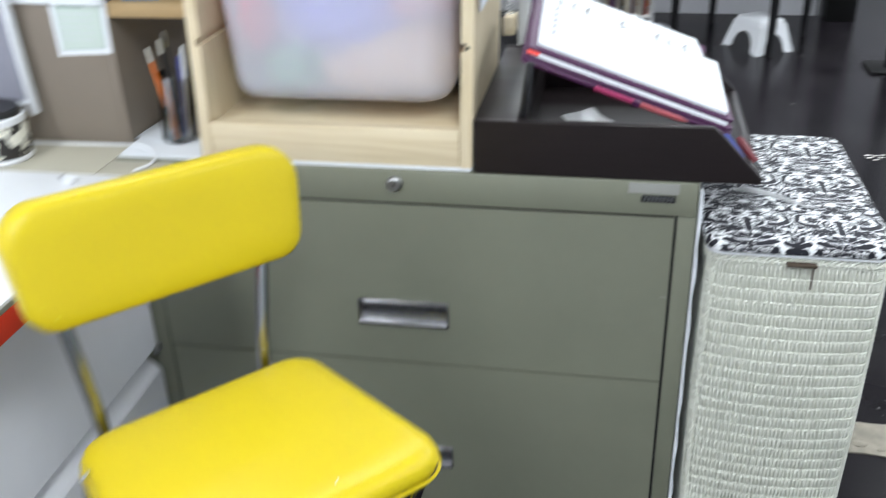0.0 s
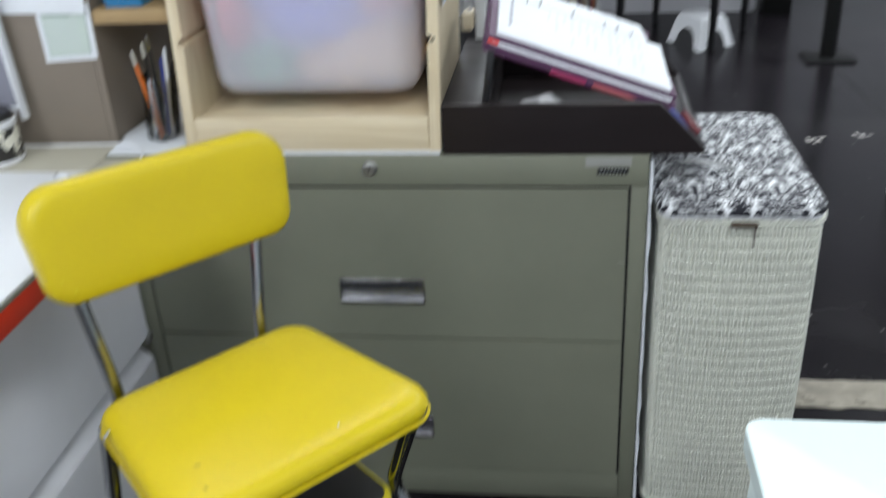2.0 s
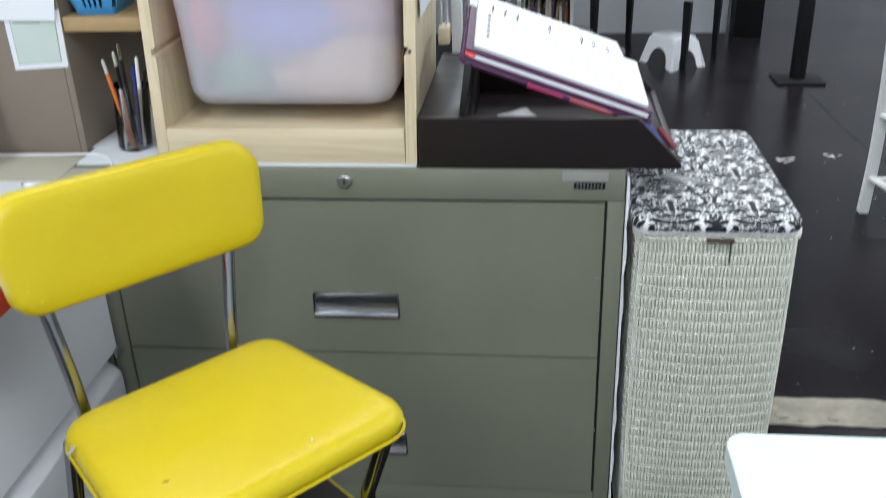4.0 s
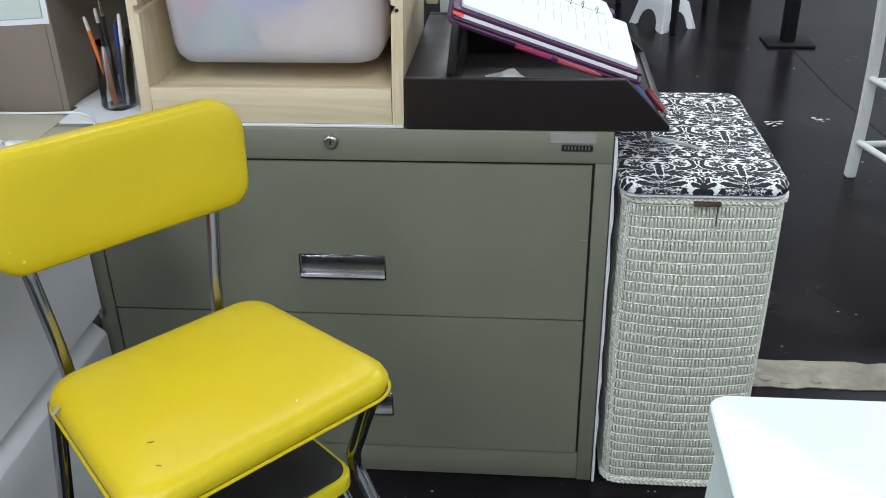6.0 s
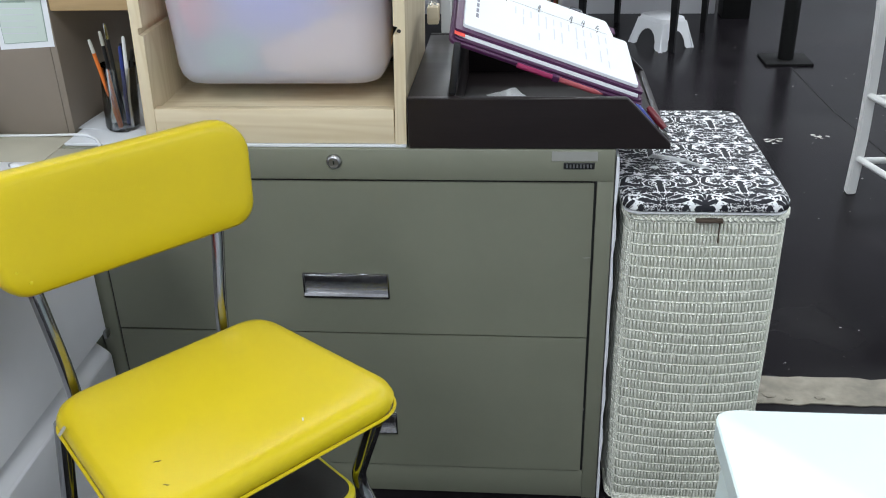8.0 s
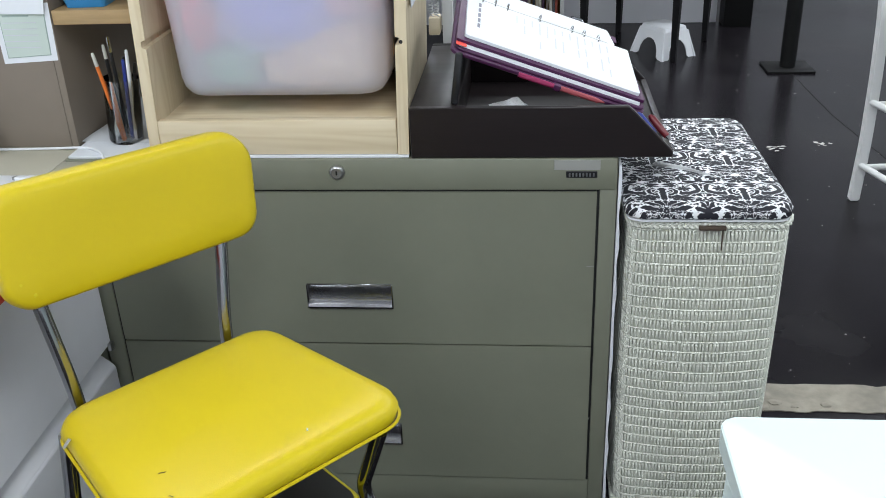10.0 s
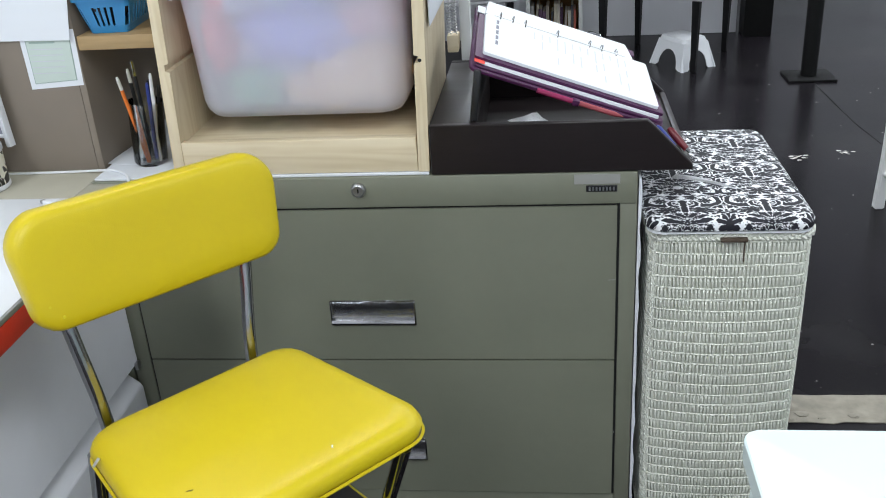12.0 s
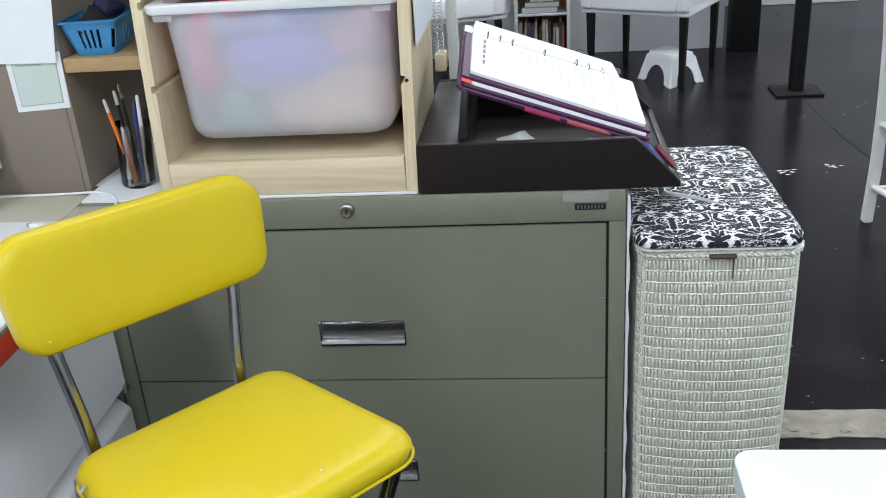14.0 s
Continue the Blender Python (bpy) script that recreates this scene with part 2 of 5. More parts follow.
def damask():
    """White cotton printed in black: mirrored rows of leafy flower heads with scrolls, plumes and florets between them."""
    m = bpy.data.materials.new("damask_cotton")
    m.use_nodes = True
    N, L = m.node_tree.nodes, m.node_tree.links
    b = N["Principled BSDF"]
    b.inputs["Roughness"].default_value = 0.75

    def math(op, a, c=None):
        n = N.new("ShaderNodeMath")
        n.operation = op
        for k, v in enumerate((a, c)):
            if v is None:
                continue
            if isinstance(v, (int, float)):
                n.inputs[k].default_value = v
            else:
                L.new(v, n.inputs[k])
        return n.outputs[0]

    tc, sp = N.new("ShaderNodeTexCoord"), N.new("ShaderNodeSeparateXYZ")
    L.new(tc.outputs["Object"], sp.inputs[0])
    # one repeat is 12.8 by 14.8 cm; the sides of the pad take the print over the edge
    u = math("SUBTRACT", math("FRACT", math("ADD", math("DIVIDE", math("SUBTRACT", sp.outputs["X"], 0.0545), 0.128), 0.5)), 0.5)
    drop = math("SUBTRACT", sp.outputs["Y"], math("MULTIPLY", math("SUBTRACT", 0.65, sp.outputs["Z"]), 0.6))
    v = math("SUBTRACT", math("FRACT", math("ADD", math("DIVIDE", math("SUBTRACT", drop, -0.109), 0.148), 0.28)), 0.28)
    x0, y0 = math("MULTIPLY", math("ABSOLUTE", u), 12.8), math("MULTIPLY", v, 14.8)
    cmb = N.new("ShaderNodeCombineXYZ")
    L.new(x0, cmb.inputs[0])
    L.new(y0, cmb.inputs[1])

    def wobble(scale, z):
        n = N.new("ShaderNodeTexNoise")
        n.inputs["Scale"].default_value, n.inputs["Detail"].default_value = scale, 1.0
        off = N.new("ShaderNodeVectorMath")
        off.inputs[1].default_value = (z, z * 1.7, z)
        L.new(cmb.outputs[0], off.inputs[0])
        L.new(off.outputs[0], n.inputs["Vector"])
        return math("SUBTRACT", n.outputs["Fac"], 0.5)

    x = math("ADD", x0, math("MULTIPLY", wobble(0.9, 3.0), 0.8))
    y = math("ADD", y0, math("MULTIPLY", wobble(0.9, 9.0), 0.8))
    fine = wobble(2.6, 5.0)

    def polar(cx, cy, rx, ry, turn):
        dx, dy = math("SUBTRACT", x, cx), math("SUBTRACT", y, cy)
        t = Matrix.Rotation(radians(turn), 2)
        ct, st = t[0][0], t[1][0]
        px = math("DIVIDE", math("ADD", math("MULTIPLY", dx, ct), math("MULTIPLY", dy, st)), rx)
        py = math("DIVIDE", math("SUBTRACT", math("MULTIPLY", dy, ct), math("MULTIPLY", dx, st)), ry)
        return math("SQRT", math("ADD", math("MULTIPLY", px, px), math("MULTIPLY", py, py))), math("ARCTAN2", py, px)

    def leafy(cx, cy, rx, ry, turn, lobes, amp, vein):
        """A leafy shape with pointed lobes, parted by thin white veins."""
        r, th = polar(cx, cy, rx, ry, turn)
        wave = math("ABSOLUTE", math("SINE", math("MULTIPLY", th, lobes / 2)))
        edge = math("ADD", math("ADD", 1 - amp, math("MULTIPLY", wave, amp)), math("MULTIPLY", fine, 0.34))
        inside = math("GREATER_THAN", edge, r)
        cut = math("MULTIPLY", math("LESS_THAN", wave, vein), math("GREATER_THAN", r, 0.30))
        return math("MULTIPLY", inside, math("SUBTRACT", 1.0, cut)), math("GREATER_THAN", math("ADD", edge, 0.20 / min(rx, ry)), r)

    def curl(cx, cy, rad, width, lo, hi):
        """A scroll: part of a ring that thins out towards its end."""
        r, th = polar(cx, cy, rad, rad, 0)
        f = math("DIVIDE", math("SUBTRACT", th, lo), hi - lo)
        w = math("MULTIPLY", math("SUBTRACT", 1.15, f), width)
        on = math("MULTIPLY", math("GREATER_THAN", f, 0.0), math("LESS_THAN", f, 1.0))
        off = math("ABSOLUTE", math("SUBTRACT", r, 1.0))
        return math("MULTIPLY", on, math("LESS_THAN", off, w)), math("MULTIPLY", on, math("LESS_THAN", off, math("ADD", w, 0.2 / rad)))

    # from the ground leaves up to the flower head: each shape keeps a white margin round it
    shapes = [leafy(1.9, 10.0, 1.9, 1.3, 30, 7, 0.42, 0.1), leafy(5.6, 10.4, 1.6, 1.2, 35, 5, 0.42, 0.0), leafy(6.4, 6.2, 0.8, 1.4, 0, 4, 0.4, 0.0), leafy(6.4, 3.8, 1.4, 1.5, 0, 6, 0.42, 0.1),
              leafy(4.7, 4.1, 1.9, 1.3, -40, 7, 0.42, 0.1), leafy(5.0, 6.4, 1.5, 1.2, -15, 6, 0.42, 0.1), leafy(6.4, 0.6, 1.9, 3.0, 0, 10, 0.45, 0.15), curl(5.0, -2.5, 1.15, 0.45, -2.9, 2.6),
              leafy(6.4, 8.7, 1.7, 1.8, 0, 6, 0.5, 0.12), leafy(2.4, 4.9, 2.7, 1.5, -18, 9, 0.42, 0.10), curl(3.8, 8.5, 1.95, 0.38, -2.9, 2.4), leafy(3.5, 8.4, 1.3, 1.2, 20, 8, 0.4, 0.10),
              curl(1.3, 7.3, 1.0, 0.42, -1.6, 2.6), leafy(0, 6.2, 1.0, 2.6, 0, 2, 0.6, 0.0), leafy(3.3, -1.5, 2.0, 1.8, -25, 7, 0.42, 0.12), leafy(0, -2.2, 2.9, 2.2, 0, 9, 0.40, 0.14), leafy(0, 0.9, 4.3, 3.1, 0, 13, 0.40, 0.12)]
    total = math("GREATER_THAN", wobble(1.9, 14.0), 0.07)
    for ink, margin in shapes:
        total = math("MAXIMUM", math("MULTIPLY", total, math("SUBTRACT", 1.0, margin)), ink)
    # white curls inside the flower head and its pale seed pod
    inner = math("MULTIPLY", math("GREATER_THAN", math("SINE", math("ADD", math("MULTIPLY", y, 4.6), math("MULTIPLY", fine, 16.0))), 0.84), math("LESS_THAN", polar(0, 0.4, 3.2, 1.7, 0)[0], 1.0))
    pod = math("LESS_THAN", polar(0, -0.7, 0.85, 0.7, 0)[0], 1.0)
    total = math("MULTIPLY", total, math("SUBTRACT", 1.0, math("MAXIMUM", inner, pod)))
    mix = N.new("ShaderNodeMix")
    mix.data_type = "RGBA"
    mix.inputs["A"].default_value, mix.inputs["B"].default_value = (0.80, 0.81, 0.83, 1), (0.009, 0.009, 0.016, 1)
    L.new(total, mix.inputs["Factor"])
    L.new(mix.outputs["Result"], b.inputs["Base Color"])
    return m


M["damask"] = damask()


# ---- building helpers ----
def thing(name, at=(0, 0, 0), label="", category="", group="", kind="", rz=0):
    ob = new(name)
    ob.matrix_world = pose(*at, 0, 0, rz)
    ob.empty_display_size = 0.05
    return tagged(ob, label, category, group, kind)


def finish(name, bm, mat, smooth=True, angle=40):
    me = bpy.data.meshes.new(name)
    bmesh.ops.recalc_face_normals(bm, faces=bm.faces)
    if smooth:
        for f in bm.faces:
            f.smooth = True
        for e in bm.edges:
            if len(e.link_faces) == 2 and e.calc_face_angle(0) > radians(angle):
                e.smooth = False
    bm.to_mesh(me)
    bm.free()
    me.materials.append(mat)
    return me


def part(name, bm, mat, parent, label="", smooth=True):
    ob = new(name, finish(name, bm, mat, smooth))
    ob.parent = parent
    if label:
        ob["label"] = label
    return ob


def solo(name, bm, mat, label="", category="", at=(0, 0, 0), group="", kind="", rz=0, rx=0, ry=0, angle=40):
    ob = new(name, finish(name, bm, mat, True, angle))
    ob.matrix_world = pose(*at, rx, ry, rz)
    return tagged(ob, label, category, group, kind)


def box(x0, y0, z0, x1, y1, z1, bevel=0.002, seg=2, bm=None):
    """A box with softened edges."""
    own = bmesh.new()
    bmesh.ops.create_cube(own, size=1)
    for v in own.verts:
        v.co = Vector(((x0 + x1) / 2 + v.co.x * (x1 - x0), (y0 + y1) / 2 + v.co.y * (y1 - y0), (z0 + z1) / 2 + v.co.z * (z1 - z0)))
    if bevel > 0:
        bmesh.ops.bevel(own, geom=own.edges[:], offset=bevel, segments=seg, affect="EDGES", profile=0.5)
    if bm is None:
        return own
    return merge(bm, own)


def merge(bm, other, m=None):
    if m is not None:
        bmesh.ops.transform(other, matrix=m, verts=other.verts)
    me = bpy.data.meshes.new("tmp")
    other.to_mesh(me)
    other.free()
    bm.from_mesh(me)
    bpy.data.meshes.remove(me)
    return bm


def rounded(corners, r, n=6):
    """A closed outline through 2D corners, each rounded by r (a number or one for each corner)."""
    pts, k = [], len(corners)
    rs = r if isinstance(r, (list, tuple)) else [r] * k
    for i in range(k):
        p, a, b = Vector(corners[i]), Vector(corners[i - 1]), Vector(corners[(i + 1) % k])
        da, db = (a - p).normalized(), (b - p).normalized()
        half = da.angle(db) / 2
        d = rs[i] / math.tan(half)
        c = p + (da + db).normalized() * (rs[i] / math.sin(half))
        s, e = p + da * d - c, p + db * d - c
        for j in range(n + 1):
            f = j / n
            ang = s.angle(e) * f
            cross = s.x * e.y - s.y * e.x
            sg = 1 if cross > 0 else -1
            pts.append(c + Vector((s.x * math.cos(sg * ang) - s.y * math.sin(sg * ang), s.x * math.sin(sg * ang) + s.y * math.cos(sg * ang))))
    return pts


def inset(corners, d):
    """Corners of a convex outline (counter-clockwise) moved inwards by d."""
    out, k = [], len(corners)
    for i in range(k):
        p, a, b = Vector(corners[i]), Vector(corners[i - 1]), Vector(corners[(i + 1) % k])
        e1, e2 = (p - a).normalized(), (b - p).normalized()
        n1, n2 = Vector((-e1.y, e1.x)), Vector((-e2.y, e2.x))
        bis = (n1 + n2)
        bis = bis / bis.dot(n1)
        out.append(p + bis * d)
    return out


def loft(rings, cap=True, bm=None):
    """A skin over rings of equally many 3D points."""
    bm = bm or bmesh.new()
    vs = [[bm.verts.new(p) for p in ring] for ring in rings]
    n = len(rings[0])
    for a, b in zip(vs, vs[1:]):
        for i in range(n):
            bm.faces.new((a[i], a[(i + 1) % n], b[(i + 1) % n], b[i]))
    if cap:
        bm.faces.new(list(reversed(vs[0])))
        bm.faces.new(vs[-1])
    return bm


def pad(corners, r, levels, n=6, crown=0.0):
    """A cushion: levels are (z, inset) from below to above. crown lifts the middle of the top."""
    rings = []
    for z, d in levels:
        rings.append([Vector((p.x, p.y, z)) for p in rounded(inset(corners, d), max(r - d * 0.5, 0.004), n)])
    c = sum((Vector(q) for q in corners), Vector((0, 0))) / len(corners)
    if crown > 0:
        last = rings[-1]
        top = levels[-1][0]
        for f in (0.8, 0.55, 0.3, 0.1):
            rings.append([Vector((c.x + (p.x - c.x) * f, c.y + (p.y - c.y) * f, top + crown * (1 - f * f))) for p in last])
    return loft(rings)


def tube(points, r, sides=8, closed=False, bm=None):
    """A round bar along points."""
    bm = bm or bmesh.new()
    pts = [Vector(p) for p in points]
    k = len(pts)
    rings, up = [], None
    for i, p in enumerate(pts):
        t = (pts[(i + 1) % k] - pts[i - 1]) if closed or 0 < i < k - 1 else (pts[1] - pts[0] if i == 0 else pts[-1] - pts[-2])
        t.normalize()
        if up is None:
            up = Vector((0, 0, 1)) if abs(t.z) < 0.9 else Vector((1, 0, 0))
        side = t.cross(up).normalized()
        up = side.cross(t).normalized()
        rr = r[i] if isinstance(r, (list, tuple)) else r
        rings.append([p + (side * math.cos(a) + up * math.sin(a)) * rr for a in (2 * math.pi * j / sides for j in range(sides))])
    if closed:
        rings.append(rings[0])
        vs = [[bm.verts.new(q) for q in ring] for ring in rings[:-1]]
        vs.append(vs[0])
        for a, b in zip(vs, vs[1:]):
            for i in range(sides):
                bm.faces.new((a[i], a[(i + 1) % sides], b[(i + 1) % sides], b[i]))
        return bm
    return loft(rings, True, bm)


def bend(points, r, n=5):
    """A path through points with its inner corners rounded by r."""
    pts = [Vector(p) for p in points]
    out = [pts[0]]
    for a, p, b in zip(pts, pts[1:], pts[2:]):
        da, db = (a - p).normalized(), (b - p).normalized()
        d = min(r, (a - p).length * 0.45, (b - p).length * 0.45)
        s, e = p + da * d, p + db * d
        for j in range(n + 1):
            f = j / n
            out.append(s * (1 - f) ** 2 + p * 2 * f * (1 - f) + e * f * f)
    out.append(pts[-1])
    return out


def lathe(profile, n=24, bm=None, cap=True):
    """A turned body: profile of (radius, z)."""
    rings = [[Vector((r * math.cos(2 * math.pi * j / n), r * math.sin(2 * math.pi * j / n), z)) for j in range(n)] for r, z in profile]
    return loft(rings, cap, bm)


def prism(outline, lo, hi, axis="y", bevel=0.0015):
    """A slab with the given outline, between lo and hi along an axis."""
    put = {"y": lambda a, b, c: Vector((a, c, b)), "x": lambda a, b, c: Vector((c, a, b)), "z": lambda a, b, c: Vector((a, b, c))}[axis]
    bm = loft([[put(a, b, lo) for a, b in outline], [put(a, b, hi) for a, b in outline]])
    bmesh.ops.recalc_face_normals(bm, faces=bm.faces)
    if bevel > 0:
        bmesh.ops.bevel(bm, geom=[e for e in bm.edges], offset=bevel, segments=1, affect="EDGES")
    return bm


# ---- setting ----
X0, X1, Y0, Y1, H = -2.6, 4.6, -3.6, 5.19, 3.0
floor = solo("floor", box(X0 - 0.1, Y0 - 0.1, -0.12, X1 + 0.1, Y1 + 0.1, 0.0, 0), M["floor"], "glossy black painted concrete floor with chips", "floor", kind="structure")
for nm, b in (("wall_north", (X0, Y1, 0, X1, Y1 + 0.12, H)), ("wall_south", (X0, Y0 - 0.12, 0, X1, Y0, H)),
              ("wall_west", (X0 - 0.12, Y0, 0, X0, Y1, H)), ("wall_east", (X1, Y0, 0, X1 + 0.12, Y1, H))):
    solo(nm, box(*b, 0), M["white_wall"], "plain white painted wall", "wall", kind="structure")
solo("ceiling", box(X0 - 0.1, Y0 - 0.1, H, X1 + 0.1, Y1 + 0.1, H + 0.1, 0), M["ceiling"], "plain white ceiling", "ceiling", kind="structure")


# ---- filing cabinet ----
def filing_cabinet():
    c = thing("filing_cabinet", (0, 0, 0), "olive grey metal two-drawer lateral filing cabinet", "filing cabinet")
    W, D, HT = 0.457, 0.457, 0.711
    part("side_panel", box(-W, 0.002, 0, -0.4235, D, HT, 0.0015), M["olive"], c)
    part("side_panel", box(0.4235, 0.002, 0, W - 0.0065, D, HT, 0.0015), M["olive"], c)
    part("back_panel", box(-0.4235, D - 0.01, 0.01, 0.4235, D, HT - 0.002, 0), M["olive"], c)
    part("top_panel", box(-W + 0.001, -0.001, 0.6575, W - 0.0075, D - 0.012, HT + 0.0005, 0.0025), M["olive"], c)
    part("base_rail", box(-0.4235, 0.003, 0.002, 0.4235, 0.03, 0.0655, 0.0015), M["olive"], c)
    # near-black strips put the drawer gaps' shade into colour
    for b in ((-0.4233, 0.066, -0.4184, 0.657), (0.4184, 0.066, 0.4233, 0.657), (-0.418, 0.0658, 0.418, 0.0694), (-0.418, 0.653, 0.418, 0.6573), (-0.418, 0.3608, 0.418, 0.3649)):
        part("gap_shade", box(b[0], 0.0045, b[1], b[2], 0.0075, b[3], 0), M["dark_gap"], c, "near-black strip standing for shade in the drawer gap")
    for z0, z1 in ((0.0690, 0.3612), (0.3645, 0.6535)):
        hx0, hx1, hz0, hz1 = -0.071, 0.076, z1 - 0.2185, z1 - 0.1715
        bm = bmesh.new()
        for b in ((-0.4188, z0, hx0, z1), (hx1, z0, 0.4188, z1), (hx0, z0, hx1, hz0), (hx0, hz1, hx1, z1)):
            q = [bm.verts.new((x, -0.001, z)) for x, z in ((b[0], b[1]), (b[2], b[1]), (b[2], b[3]), (b[0], b[3]))]
            bm.faces.new(q)
        bmesh.ops.remove_doubles(bm, verts=bm.verts, dist=0.0001)
        ext = bmesh.ops.extrude_face_region(bm, geom=bm.faces[:])
        bmesh.ops.translate(bm, vec=(0, 0.014, 0), verts=[v for v in ext["geom"] if isinstance(v, bmesh.types.BMVert)])
        d = part("drawer", bm, M["olive"], c, smooth=False)
        # recessed pull: a curved chrome scoop with a bright lower lip
        prof = [(-0.0015, hz1), (0.001, hz1 - 0.003), (0.0035, hz1 - 0.018), (0.0035, hz1 - 0.028), (0.002, hz0 + 0.013), (-0.006, hz0 + 0.011), (-0.0075, hz0 + 0.006), (-0.005, hz0 + 0.001), (-0.0015, hz0)]
        bm = bmesh.new()
        rows = [[bm.verts.new((x, y, z)) for y, z in prof] for x in (hx0, hx1)]
        for i in range(len(prof) - 1):
            bm.faces.new((rows[0][i], rows[1][i], rows[1][i + 1], rows[0][i + 1]))
        for row in rows:
            bm.faces.new(row)
        h = part("handle", bm, M["pull"], d, "recessed chrome pull")
        rim = bmesh.new()
        for b in ((hx0 - 0.002, hz0, hx0 + 0.001, hz1), (hx1 - 0.001, hz0, hx1 + 0.002, hz1), (hx0, hz1 - 0.001, hx1, hz1 + 0.0015)):
            box(b[0], -0.0028, b[1], b[2], 0.0, b[3], 0.0005, 1, rim)
        part("handle_rim", rim, M["chrome"], h)
    lock = part("lock", lathe([(0.0125, 0), (0.0125, 0.003), (0.0105, 0.0065), (0.0085, 0.0075), (0.008, 0.0062), (0.002, 0.006)]), M["steel"], c, "round steel key lock")
    lock.matrix_local = pose(0, -0.001, 0.69, 90, 0, 0)
    part("keyhole", box(-0.0012, -0.0085, 0.6865, 0.0012, -0.006, 0.6935, 0.0003, 1), M["dark_gap"], c)
    plate = part("nameplate", box(0.369, -0.0032, 0.6795, 0.418, -0.001, 0.6905, 0.0008, 1), M["black_plastic"], c, "small black maker's plate with unreadable letters")
    for i in range(8):
        x = 0.373 + i * 0.0054
        part("letter_bar", box(x, -0.0042, 0.682, x + 0.0028, -0.0034, 0.688, 0), M["steel"], plate)
    for x0, z0, l, a in ((0.4065, 0.5195, 0.012, 4), (0.4205, 0.209, 0.004, 80)):
        part("scratch", box(0, -0.0016, 0, l, -0.0011, 0.0011, 0), M["tape"], c, "pale scratch in the paint").matrix_local = pose(x0, 0, z0, 0, -a, 0)
    part("tape", box(0.350, -0.0020, 0.6925, 0.4225, -0.0012, 0.7090, 0.0003, 1), M["tape"], c, "pale strip of tape")
    return c


M["tape"] = material("pale_tape", (0.31, 0.31, 0.29), 0.3)
filing_cabinet()

solo("liner_board", prism([(-0.452, 0.004), (0.118, 0.004), (0.118, 0.40), (-0.452, 0.40)], 0.7118, 0.7165, "z", 0.001), M["paper"], "thin white board lying on the cabinet top", "board")
bm = bmesh.new()
rows = []
for k in range(25):
    z = 0.0 + 0.70 * k / 24
    w = 0.0012 * math.sin(k * 1.7) + 0.0008 * math.sin(k * 4.1)
    rows.append([Vector((0.4522, -0.001 + w * 0.5, z)), Vector((0.4568 + w, -0.001 + w, z)), Vector((0.4568 + w, 0.44, z)), Vector((0.4522, 0.44, z))])
loft(rows, True, bm)
solo("white_board", bm, M["paper"], "thin white foam board standing beside the cabinet", "board")


# ---- pine storage tower with tubs ----
TX0, TX1, TY0, TY1, TZ = -0.3095, 0.1185, 0.006, 0.306, 0.7170
RACK = 0.030


def tower():
    t = thing("shelving_unit", (0, 0, 0), "pale pine storage frame with runner grooves, racked slightly sideways", "storage unit")
    zt = TZ + 0.72
    grooves = [0.899, 1.029, 1.159, 1.289]
    for side in (0, 1):
        xo, xi = (TX0, TX0 + 0.018) if side == 0 else (TX1, TX1 - 0.018)
        sgn = 1 if xi > xo else -1
        prof = [(xo, TZ), (xi, TZ)]
        for g in grooves:
            prof += [(xi, g - 0.006), (xi - sgn * 0.007, g - 0.004), (xi - sgn * 0.007, g + 0.006), (xi, g + 0.008)]
        prof += [(xi, zt), (xo, zt)]
        bm = loft([[Vector((a + RACK * (z - TZ), y, z)) for a, z in prof] for y in (TY0, TY0 + 0.002, TY1)])
        part("side_panel", bm, M["pine_z"], t, smooth=False)
    part("bottom_shelf", box(TX0 + 0.0185, TY0 + 0.001, TZ + 0.0, TX1 - 0.0185, TY0 + 0.020, 0.7745, 0.002), M["pine_x"], t)
    part("base_board", box(TX0 + 0.0185, TY0 + 0.0205, 0.757, TX1 - 0.0185, TY1 - 0.002, 0.7690, 0.001), M["pine_x"], t)
    part("top_shelf", box(TX0 + 0.0405, TY0 + 0.001, zt - 0.02, TX1 + 0.0020, TY1 - 0.002, zt, 0.002), M["pine_x"], t)
    part("back_rail", box(TX0 + 0.0390, TY1 - 0.02, zt - 0.12, TX1 - 0.0005, TY1 - 0.003, zt - 0.03, 0.002), M["pine_x"], t)
    # backing added to block the bright room behind the tubs
    part("back_panel", box(TX0 + 0.0005, TY1 + 0.0005, TZ, TX1 - 0.0005, TY1 + 0.006, zt, 0), M["dark_board"], t, "near-black backing added behind the tubs")
    for z in grooves[:3]:
        pg = part("peg_hole", lathe([(0.003, 0), (0.003, 0.0006)], 10), M["dark_gap"], t)
        pg.matrix_local = pose(TX1 - 0.009 + RACK * (z - TZ), TY0 - 0.0002, z, 90, 0, 0)
    return t


# near-black: the frame's backing, and the shade at the cubby's back
M["dark_board"] = material("dark_back_board", (0.03, 0.024, 0.02), 0.7, grain=0.2)
tower()


